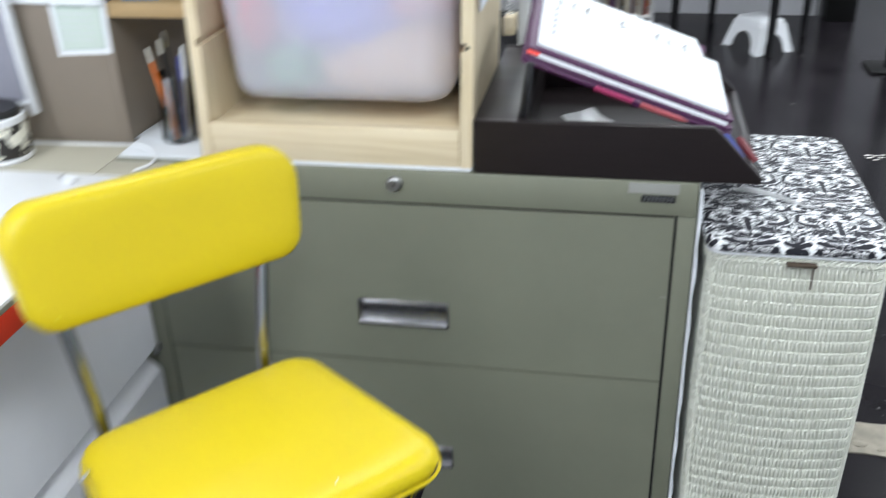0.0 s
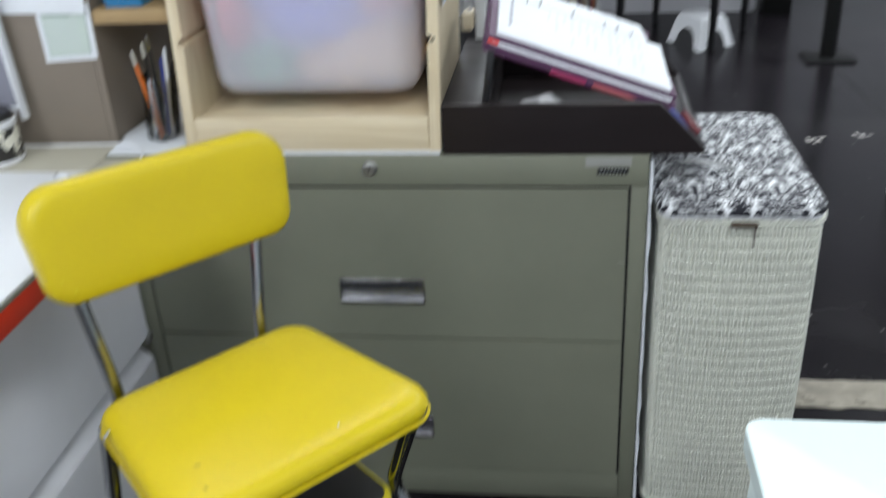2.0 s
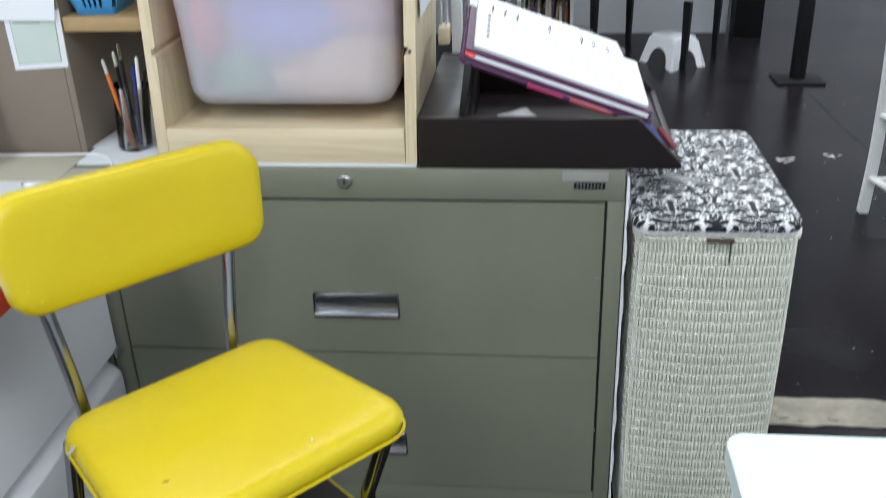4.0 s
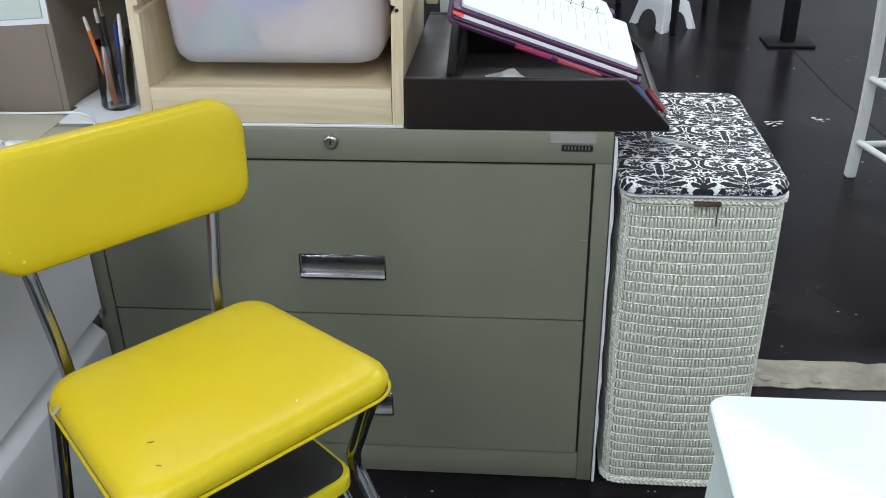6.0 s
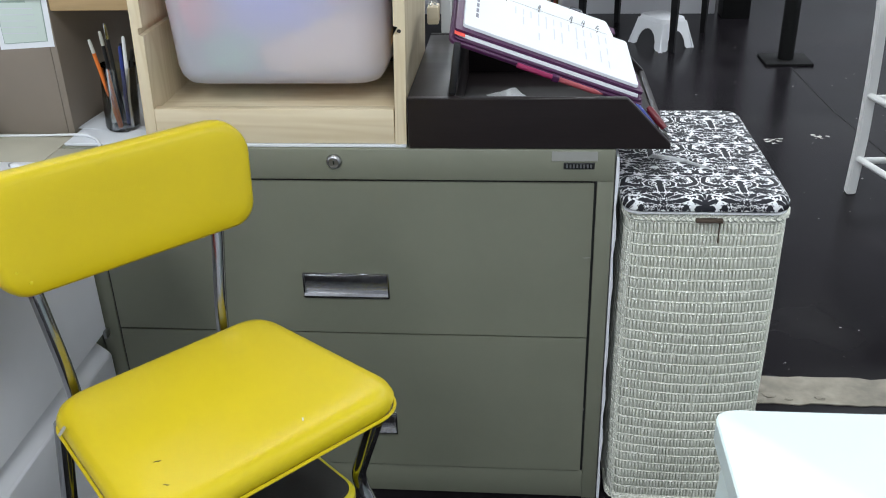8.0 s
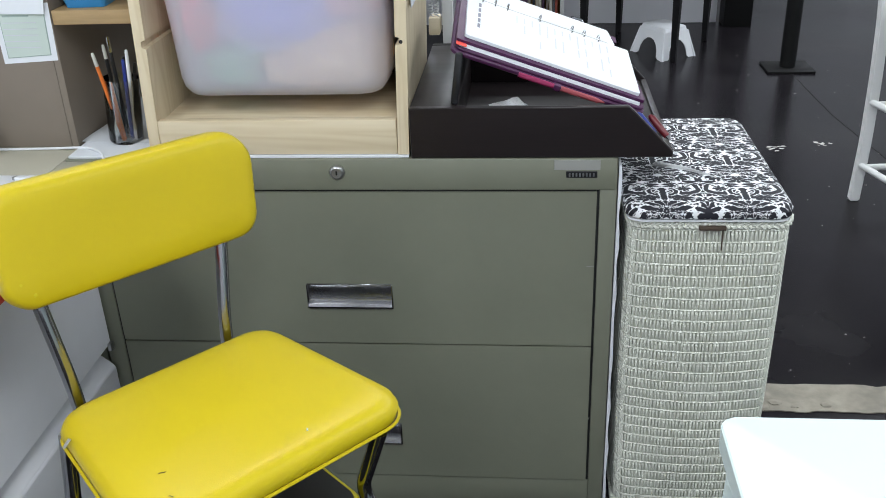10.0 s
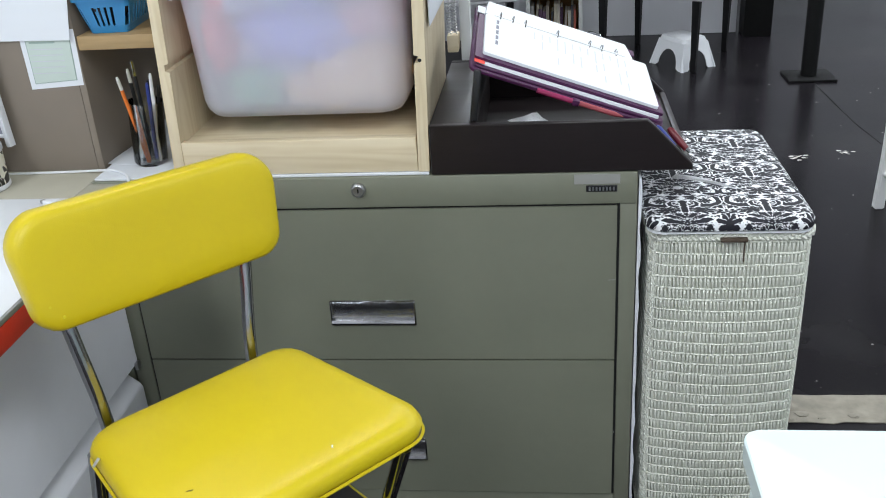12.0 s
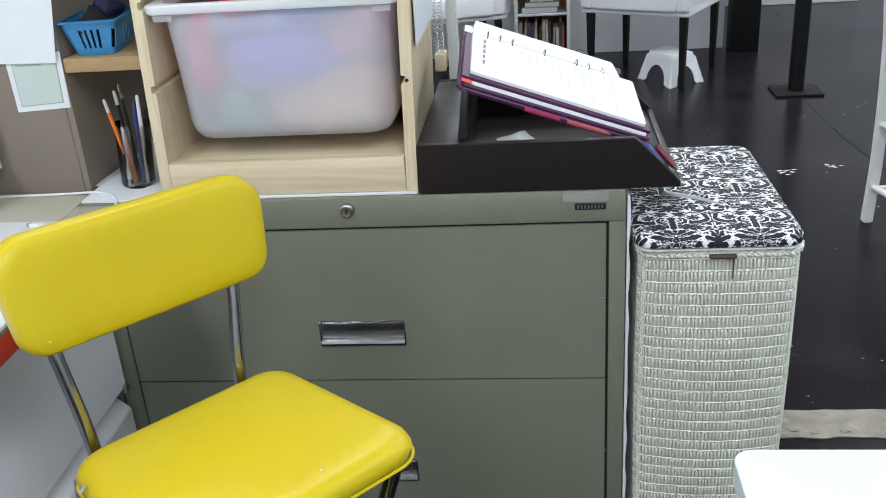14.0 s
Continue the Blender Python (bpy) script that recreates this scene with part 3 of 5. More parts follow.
def tub(zrim, depth, name_label):
    t = thing("storage_tub", (-0.0955 + RACK * (zrim - TZ), 0.012, zrim), name_label, "storage box", "tubs in the pine frame")
    hw, d = 0.1835, 0.285

    def ring(w0, y0, y1, z, r):
        return [Vector((p.x, p.y, z)) for p in rounded([(-w0, y0), (w0, y0), (w0, y1), (-w0, y1)], r, 7)]
    outer = [ring(0.146, 0.034, d - 0.04, -depth, 0.03), ring(0.160, 0.022, d - 0.03, -depth + 0.003, 0.040), ring(0.1675, 0.014, d - 0.022, -depth + 0.014, 0.044), ring(0.1705, 0.011, d - 0.02, -depth + 0.030, 0.044),
             ring(hw - 0.0095, 0.006, d - 0.008, -0.075, 0.038), ring(hw - 0.006, 0.003, d - 0.004, -0.012, 0.034)]
    inner = [ring(hw - 0.0075, 0.005, d - 0.006, -0.0115, 0.033), ring(0.1655, 0.016, d - 0.026, -depth + 0.018, 0.042), ring(0.14, 0.04, d - 0.05, -depth + 0.003, 0.02)]
    body = part("body", loft(outer + inner, True), M["tub"], t)
    rim = [ring(hw - 0.0065, 0.0045, d - 0.005, -0.0145, 0.032), ring(hw + 0.014, -0.006, d + 0.006, -0.0145, 0.022), ring(hw + 0.0155, -0.008, d + 0.007, -0.011, 0.022), ring(hw + 0.0155, -0.008, d + 0.007, -0.002, 0.022), ring(hw + 0.013, -0.006, d + 0.004, 0.0, 0.022), ring(hw - 0.0035, 0.007, d - 0.008, 0.0, 0.034), ring(hw - 0.006, 0.008, d - 0.009, -0.014, 0.033)]
    part("rim", loft(rim, False), M["white_plastic"], t, "flat white rim")
    for sx in (-1, 1):
        part("lug", box(sx * 0.170 - 0.015, -0.0025, -0.026, sx * 0.170 + 0.015, 0.004, -0.0155, 0.002), M["tub"], t)
    return t


tub(1.030, 0.224, "frosted white plastic storage tub filled with soft fabrics")
tub(1.278, 0.224, "frosted white plastic tub in the upper runner")


def bundle(at, size, mat, seed, label, crumple=0.16, fold=1.6):
    bm = bmesh.new()
    bmesh.ops.create_icosphere(bm, subdivisions=4, radius=1)
    for v in bm.verts:
        n = noise.fractal(v.co * fold + Vector((seed * 3.1, seed, 0)), 0.9, 2.0, 3)
        v.co *= 1 + crumple * n
        v.co = Vector((v.co.x * size[0], v.co.y * size[1], max(v.co.z, -0.75) * size[2]))
    return solo("crumpled_cloth", bm, mat, label, "fabric", at, "fabrics in the tubs", angle=170)


FAB = {"lavender": (0.40, 0.40, 0.90), "tan": (0.92, 0.70, 0.46), "red": (0.90, 0.10, 0.08), "green": (0.30, 0.62, 0.36), "pink": (0.62, 0.04, 0.11), "blue": (0.16, 0.38, 0.66), "white": (0.72, 0.73, 0.92), "pale_blue": (0.50, 0.62, 0.86), "rose": (0.86, 0.46, 0.50)}
for k, v in FAB.items():
    M["fab_" + k] = material(k + "_fabric", v, 0.9, grain=0.06, scale=20, bump=0.3, bump_scale=90, stain=0.1)
# pale filler, added so the tub's edges don't read dark
bundle((-0.086, 0.170, 0.915), (0.158, 0.090, 0.098), M["fab_white"], 11, "pale filler cloth added to lighten the tub", 0.05)
bundle((-0.006, 0.138, 0.853), (0.092, 0.086, 0.062), M["fab_tan"], 1, "tan folded cloth seen through the tub", 0.22)
bundle((-0.090, 0.125, 0.838), (0.050, 0.074, 0.030), M["fab_tan"], 9, "tan folded cloth seen through the tub", 0.25)
bundle((-0.178, 0.136, 0.842), (0.056, 0.080, 0.036), M["fab_green"], 2, "pale green cloth seen through the tub", 0.3, 2.4)
bundle((-0.090, 0.142, 0.930), (0.122, 0.094, 0.066), M["fab_lavender"], 3, "lavender cloth seen through the tub")
bundle((0.020, 0.140, 0.958), (0.062, 0.092, 0.046), M["fab_rose"], 8, "pale rose cloth seen through the tub")
bundle((-0.150, 0.140, 0.985), (0.070, 0.088, 0.030), M["fab_pale_blue"], 10, "pale blue cloth seen through the tub", 0.25)
bundle((-0.228, 0.134, 0.930), (0.026, 0.090, 0.080), M["fab_red"], 4, "red cloth seen through the tub")
bundle((-0.150, 0.10, 1.012), (0.042, 0.05, 0.026), M["fab_pink"], 5, "bright pink cloth on top of the tub", 0.30, 2.4)
bundle((-0.030, 0.10, 1.016), (0.068, 0.06, 0.027), M["fab_blue"], 6, "blue denim cloth on top of the tub", 0.30, 2.8)
bundle((-0.06, 0.145, 1.104), (0.130, 0.104, 0.056), M["fab_red"], 7, "red cloth in the upper tub")


# ---- black-brown desk tray with planner ----
def desk_tray():
    t = thing("desk_tray", (0, 0, 0), "black-brown wooden desk tray with a sloped front", "tray")
    prof = [(0.1225, 0.7125), (0.534, 0.7125), (0.534, 0.7215), (0.471, 0.788), (0.463, 0.7950), (0.1225, 0.7950)]
    part("front_panel", prism(prof, 0.0, 0.014, "y"), M["brown_wood"], t)
    part("back_panel", prism(prof, 0.396, 0.410, "y"), M["brown_wood"], t)
    part("bottom_panel", box(0.123, 0.0145, 0.7125, 0.523, 0.3955, 0.7205, 0.001), M["brown_wood"], t)
    part("left_shelf", box(0.1225, 0.0145, 0.7825, 0.196, 0.3955, 0.7945, 0.001), M["brown_wood"], t)
    part("divider", box(0.184, 0.0145, 0.7205, 0.196, 0.3955, 0.7824, 0.001), M["brown_wood"], t)
    part("lip", box(0.523, 0.0145, 0.7125, 0.534, 0.3955, 0.7235, 0.0015), M["brown_wood"], t)
    return t


desk_tray()

bm = box(-0.006, 0, 0, 0.006, 0.30, 0.083, 0.003, 2)
solo("tablet", bm, M["black_plastic"], "dark slab standing on edge in the tray", "tablet", (0.1925, 0.016, 0.7953), rx=0, ry=7)

# planner plane: left edge high, right edge low, far edge raised
PO = Vector((0.1888, 0.020, 0.880))
PX = Vector((0.3051, 0.0290, -0.1160))
PY = Vector((-0.0028, 0.2276, 0.0499))
PL, PD = PX.length, PY.length
ex = PX.normalized()
ez = ex.cross(PY).normalized()
ey = ez.cross(ex)
PM = Matrix(((ex.x, ey.x, ez.x, PO.x), (ex.y, ey.y, ez.y, PO.y), (ex.z, ey.z, ez.z, PO.z), (0, 0, 0, 1)))


def planner():
    p = new("planner")
    p.matrix_world = PM
    tagged(p, "open purple ring planner with white pages propped on the tray", "planner")
    L, D = PL, PD
    part("cover", pad([(0, 0), (L, 0), (L - 0.042, D), (0, D)], 0.012, [(-0.004, 0.002), (-0.002, 0), (0.002, 0), (0.004, 0.002)], 4), M["purple"], p, "purple leatherette cover")
    part("cover_edge", pad([(0.006, 0.004), (L - 0.002, 0.004), (L - 0.043, D - 0.004), (0.006, D - 0.004)], 0.01, [(0.0042, 0.001), (0.006, 0), (0.008, 0.001)], 4), M["purple"], p)
    part("page_block", pad([(0.010, 0.010), (L - 0.012, 0.010), (L - 0.030, 0.172), (0.010, 0.172)], 0.003, [(0.0082, 0.0), (0.0115, 0.001)], 2), M["paper"], p, "edge of the stacked pages")
    part("inner_cover", pad([(0.004, 0.016), (L - 0.006, 0.016), (L - 0.026, 0.172), (0.004, 0.172)], 0.003, [(0.0118, 0.0), (0.0165, 0)], 2), M["purple"], p)
    part("page", pad([(0.016, 0.028), (L - 0.016, 0.024), (L - 0.024, 0.170), (0.014, 0.170)], 0.003, [(0.0168, 0.0), (0.0215, 0.0005)], 2), M["paper"], p, "white printed page")
    part("page", pad([(0.014, 0.176), (L - 0.045, 0.176), (L - 0.056, D - 0.004), (0.018, D - 0.004)], 0.003, [(0.0082, 0.0), (0.0185, 0.0005)], 2), M["paper"], p, "white facing page")
    part("ring_bar", box(0.03, 0.1705, 0.0165, L - 0.06, 0.1755, 0.0205, 0.001), M["steel"], p, "steel ring mechanism")
    for x in (0.040, 0.062, 0.084, 0.142, 0.200, 0.222, 0.248):
        ring = [(x, 0.173 + 0.009 * math.cos(a), 0.0195 + 0.009 * math.sin(a)) for a in (math.pi * k / 8 for k in range(9))]
        part("ring", tube(ring, 0.0011, 6), M["chrome"], p)
    # rows of writing too small to read
    rnd = random.Random(4)
    ink = M["ink"]
    for k in range(5):
        part("text_bar", box(0.034, 0.066 + k * 0.019, 0.02155, 0.0385, 0.066 + k * 0.019 + 0.014, 0.0217, 0), ink, p)
    for row in range(13):
        x = 0.10 + row * 0.0135
        y = 0.155
        for w in range(rnd.randint(1, 3)):
            ln = rnd.uniform(0.015, 0.05)
            if y - ln < 0.045:
                break
            part("text_bar", box(x, y - ln, 0.02155, x + 0.0022, y, 0.0217, 0), M["ink_faint"], p)
            y -= ln + rnd.uniform(0.006, 0.03)
    for y0, col in ((0.03, "magenta"), (0.07, "purple")):
        part("index_tab", box(L - 0.058, 0.138 + y0, 0.010, L - 0.030 - y0 * 0.1, 0.138 + y0 + 0.022, 0.0112, 0.0003, 1), M[col], p)
    part("corner_tab", box(0.002, 0.186, 0.012, 0.016, 0.212, 0.013, 0.0003, 1), M["paper"], p)
    part("corner_tab", box(0.005, 0.006, 0.0115, 0.022, 0.02, 0.0125, 0.0003, 1), M["fab_red"], p, "small red index tab")
    # pencils held in the loop on the near edge
    part("pencil", tube([(0.112, -0.0035, 0.001), (0.175, -0.0035, 0.001)], 0.0042, 8), M["magenta"], p, "pink pen in the elastic loop")
    part("pencil", tube([(0.178, -0.0035, 0.001), (0.243, -0.0035, 0.001), (0.256, -0.0035, 0.001)], [0.0042, 0.0042, 0.001], 8), M["coral"], p, "coral pencil in the elastic loop")
    part("pen_loop", box(0.170, -0.0088, -0.004, 0.182, 0.002, 0.006, 0.002), M["purple"], p)
    clip = [(0.20, D - 0.002, 0.012), (0.205, D + 0.004, 0.018), (0.225, D + 0.004, 0.018), (0.23, D - 0.002, 0.012)]
    part("clasp", tube(bend(clip, 0.004), 0.0022, 6), M["chrome"], p, "bright metal clasp")
    return p


M["ink"] = material("grey_print", (0.25, 0.25, 0.3), 0.8)
M["ink_faint"] = material("faint_print", (0.6, 0.61, 0.66), 0.8)
M["coral"] = material("coral_paint", (0.36, 0.07, 0.085), 0.4)
M["magenta"] = material("magenta_plastic", (0.30, 0.02, 0.09), 0.4)
M["red_pen"] = material("red_pen_plastic", (0.13, 0.008, 0.015), 0.3)
planner()

for (x, y, z, c, lab) in ((0.487, 0.034, 0.7780, "red_pen", "red ballpoint pen"), (0.467, 0.030, 0.7830, "pen_blue", "blue ballpoint pen"), (0.454, 0.028, 0.7840, "white_plastic", "white ballpoint pen")):
    if c == "pen_blue":
        M[c] = material("blue_pen_plastic", (0.03, 0.05, 0.26), 0.3)
    pen = thing("pen", (x, y, z), lab + " lying in the tray slope", "pen", "pens in the tray")
    part("barrel", tube([(0.012, 0.006, -0.0095), (0.016, 0.004, -0.0135), (0.029, -0.004, -0.0285), (0.039, -0.01, -0.039)], [0.003, 0.0058, 0.006, 0.005], 10), M[c], pen)
    part("tip", tube([(0.0385, -0.0098, -0.0375), (0.0445, -0.0134, -0.0445)], [0.004, 0.0015], 8), M["chrome"], pen)

M["clear_wrap"] = clear_glass("clear_plastic_wrap", 0.4, 1.3)
for k, (x, y, rz, c) in enumerate(((0.215, 0.04, 12, "clear_wrap"), (0.245, 0.06, -25, "fab_rose"), (0.29, 0.12, 40, "clear_wrap"))):
    bm = bmesh.new()
    g = [[bm.verts.new((i * 0.011, j * 0.016, 0.004 + 0.006 * noise.noise(Vector((i * 0.5 + k, j * 0.4, k))) + 0.012 * (j / 5) ** 2)) for i in range(7)] for j in range(6)]
    for j in range(5):
        for i in range(6):
            bm.faces.new((g[j][i], g[j][i + 1], g[j + 1][i + 1], g[j + 1][i]))
    ext = bmesh.ops.extrude_face_region(bm, geom=bm.faces[:])
    bmesh.ops.translate(bm, vec=(0, 0, 0.0012), verts=[v for v in ext["geom"] if isinstance(v, bmesh.types.BMVert)])
    solo("paper_scrap", bm, M[c], ("crumpled clear wrapping lying in the tray" if c == "clear_wrap" else "crumpled paper scrap lying in the tray"), "paper", (x, y, 0.757 - 0.03), "papers in the tray", rz=rz)


# ---- wicker hamper ----
def hamper():
    h = thing("laundry_hamper", (0.5985, 0.205, 0), "white painted wicker hamper with a damask padded lid", "hamper")
    HZ = 0.612

    def outline(z, d=0.0):
        f = z / HZ
        hw = 0.1235 + 0.003 * math.sin(f * math.pi) + 0.002 * f
        y0, y1 = -0.205 - 0.022 * f, 0.198 + 0.004 * f
        pts = rounded([(-hw + d, y0 + d), (hw - d, y0 + d), (hw - d, y1 - d), (-hw + d, y1 - d)], 0.028 - d, 8)
        # the woven front bellies out a little between the corner posts
        belly = 0.013 * math.sin(min(1.0, f) * math.pi) ** 0.8 if f > 0 else 0.0
        n = 9
        a = min((p for p in pts if p.x < 0 and p.y < y0 + d + 1e-4), key=lambda p: -p.x)
        b = min((p for p in pts if p.x > 0 and p.y < y0 + d + 1e-4), key=lambda p: p.x)
        out = []
        for i, p in enumerate(pts):
            out.append(p)
            q = pts[(i + 1) % len(pts)]
            if {(round(p.x, 6), round(p.y, 6)), (round(q.x, 6), round(q.y, 6))} == {(round(a.x, 6), round(a.y, 6)), (round(b.x, 6), round(b.y, 6))}:
                for k in range(1, n):
                    u = k / n
                    m = p.lerp(q, u)
                    m.y -= belly * 4 * u * (1 - u)
                    out.append(m)
        return out

    # filler shell: the shade of the weave's gaps is in its colour
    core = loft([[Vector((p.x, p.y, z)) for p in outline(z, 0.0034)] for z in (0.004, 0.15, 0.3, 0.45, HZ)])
    part("lining", core, M["wicker_core"], h, "inner shell in a darker wicker tone for shade behind the weave")

    def walk_outline(z, step, d=0.0):
        pts = outline(z, d)
        lens = [(pts[(i + 1) % len(pts)] - pts[i]).length for i in range(len(pts))]
        total = sum(lens)
        n = int(round(total / step)) if isinstance(step, float) else step
        out, i, acc = [], 0, 0.0
        for k in range(n):
            s = total * k / n
            while acc + lens[i] < s:
                acc += lens[i]
                i += 1
            f = (s - acc) / lens[i]
            a, b = pts[i], pts[(i + 1) % len(pts)]
            p = a.lerp(b, f)
            t = (b - a).normalized()
            out.append((p, Vector((t.y, -t.x))))
        return out
    n = 216
    rows = 28
    pitch = (HZ - 0.030) / rows
    verts, faces = [], []

    def cord(path, r, sides=5):
        base, k = len(verts), len(path)
        for p, nrm in path:
            o = Vector((nrm.x, nrm.y, 0))
            for s in range(sides):
                a = 2 * math.pi * s / sides
                q = p + o * (math.cos(a) * r) + Vector((0, 0, math.sin(a) * r))
                verts.append(q)
        for i in range(k):
            j = (i + 1) % k
            for s in range(sides):
                t = (s + 1) % sides
                faces.append((base + i * sides + s, base + i * sides + t, base + j * sides + t, base + j * sides + s))
    rnd = random.Random(7)
    for row in range(rows + 1):
        z = 0.016 + row * pitch
        ring = walk_outline(z, n * 2)
        for half, dz in ((0, -0.0006), (1, 0.0006)):
            ph = rnd.uniform(0, 6.28)
            cord([(Vector((p.x + nr.x * (0.0008 + 0.0004 * (-1) ** (i // 2 + half)), p.y + nr.y * (0.0008 + 0.0004 * (-1) ** (i // 2 + half)), z + dz + 0.0005 * math.sin(i * 0.041 + ph) + 0.0003 * math.sin(i * 0.37 + ph * 2))), nr) for i, (p, nr) in enumerate(ring)], 0.00095)
    me = bpy.data.meshes.new("weave")
    me.from_pydata([tuple(v) for v in verts], [], faces)
    me.materials.append(M["wicker"])
    ob = new("weave", me)
    ob.parent = h
    tagged(ob, "pairs of thin horizontal cords", kind="stuff")
    verts, faces = [], []
    for row in range(rows):
        z0, z1 = 0.016 + row * pitch, 0.016 + (row + 1) * pitch
        for i, (p, nr) in enumerate(walk_outline((z0 + z1) / 2, n)):
            t = Vector((-nr.y, nr.x, 0))
            o = Vector((nr.x, nr.y, 0))
            jx, lean = rnd.uniform(-0.0006, 0.0006), rnd.uniform(-0.0007, 0.0007)
            base = len(verts)
            w = 0.0020 + rnd.uniform(-0.0003, 0.0003)
            for k, (f, out, ww) in enumerate(((0.0, -0.0012, 0.55), (0.28, 0.0006, 0.92), (0.68, 0.0012, 1.1), (1.0, -0.0010, 0.8))):
                zz = z0 + (z1 - z0) * f
                c = Vector((p.x, p.y, zz)) + t * (jx + lean * (f - 0.5) * 2) + o * out
                verts.extend((c - t * w * ww - o * 0.0012, c - t * w * 0.5 * ww + o * 0.001, c + t * w * 0.5 * ww + o * 0.001, c + t * w * ww - o * 0.0012))
            for k in range(3):
                for s in range(3):
                    a = base + k * 4 + s
                    faces.append((a, a + 1, a + 5, a + 4))
    me = bpy.data.meshes.new("upright_weave")
    me.from_pydata([tuple(v) for v in verts], [], faces)
    me.materials.append(M["wicker"])
    ob = new("upright_weave", me)
    ob.parent = h
    tagged(ob, "short upright wicker strands between the cords", kind="stuff")

    def braid(path, r, name, lab):
        """Three strands plaited along a path of (point, outward)."""
        bm = bmesh.new()
        k = len(path)
        for s in range(3):
            line = []
            for i, (p, o) in enumerate(path):
                a = i * 0.9 + s * 2 * math.pi / 3
                up = Vector((0, 0, 1)) if abs(o.z) < 0.5 and name != "corner_braid" else Vector((-o.y, o.x, 0))
                line.append(p + o * (math.sin(2 * a) * r * 0.45) + up * (math.sin(a) * r * 0.9))
            tube(line, r * 0.5, 6, False, bm)
        part(name, bm, M["wicker"], h, lab)
    for z, nm in ((HZ - 0.004, "top_braid"), (0.009, "bottom_braid")):
        pth = [(Vector((p.x, p.y, z)) + Vector((nr.x, nr.y, 0)) * 0.003, Vector((nr.x, nr.y, 0))) for p, nr in walk_outline(z, 330)]
        braid(pth + pth[:2], 0.0052 if nm == "top_braid" else 0.0054, nm, "plaited wicker border")
    for sx in (-1, 1):
        pth = []
        for k in range(140):
            z = 0.012 + (HZ - 0.03) * k / 139
            f = z / HZ
            hw = 0.1235 + 0.003 * math.sin(f * math.pi) + 0.002 * f
            pth.append((Vector((sx * (hw - 0.006), -0.205 - 0.022 * f + 0.006, z)), Vector((sx * 0.7, -0.7, 0))))
        braid(pth, 0.0026, "corner_braid", "plaited corner")
    # lid
    c = [(-0.134, -0.240), (0.124, -0.240), (0.120, 0.194), (-0.133, 0.194)]
    part("lid_board", pad(c, 0.025, [(HZ + 0.0045, 0.004), (HZ + 0.0055, 0.001), (HZ + 0.008, 0.001), (HZ + 0.009, 0.003)], 6), M["white_plastic"], h, "white edge under the padded lid")
    part("lid", pad(c, 0.03, [(HZ + 0.0092, 0.002), (HZ + 0.012, -0.002), (HZ + 0.021, -0.003), (HZ + 0.028, 0.001), (HZ + 0.0325, 0.008)], 8, 0.002), M["damask"], h, "padded lid in black and white damask cotton")
    # clasp and its hanging pin
    part("clasp", box(-0.021, -0.2432, HZ - 0.0085, 0.021, -0.2345, HZ - 0.002, 0.0015), M["rust"], h, "rusty metal clasp")
    part("pin", tube([(0.017, -0.236, HZ - 0.011), (0.017, -0.2375, HZ - 0.045)], 0.0013, 6), M["rust"], h)
    return h


M["coil_wire"] = material("pale_coil_wire", (0.62, 0.62, 0.62), 0.35, metal=0.5)
M["rust"] = material("rusty_metal", (0.13, 0.095, 0.07), 0.6, metal=0.4, grain=0.3, scale=80, stain=0.3)
hamper()
bm = bmesh.new()
rows = []
for k in range(9):
    f = k / 8
    c, w = Vector((0.520, 0.118, 0.6565)).lerp(Vector((0.615, 0.056, 0.6560)), f) + Vector((0, 0, 0.004 * math.sin(f * math.pi))), 0.010 * (1 - f) ** 0.7 + 0.0015
    side = Vector((0.54, 0.84, 0)) * w
    rows.append([c - side, c + side, c + side + Vector((0, 0, 0.0006)), c - side + Vector((0, 0, 0.0006))])
loft(rows, True, bm)
solo("plastic_strip", bm, M["clear_wrap"], "thin clear plastic strip lying on the damask lid", "strip")


# ---- yellow step chair ----
CH = Vector((-0.222, -0.523, 0))
CA = 47.3


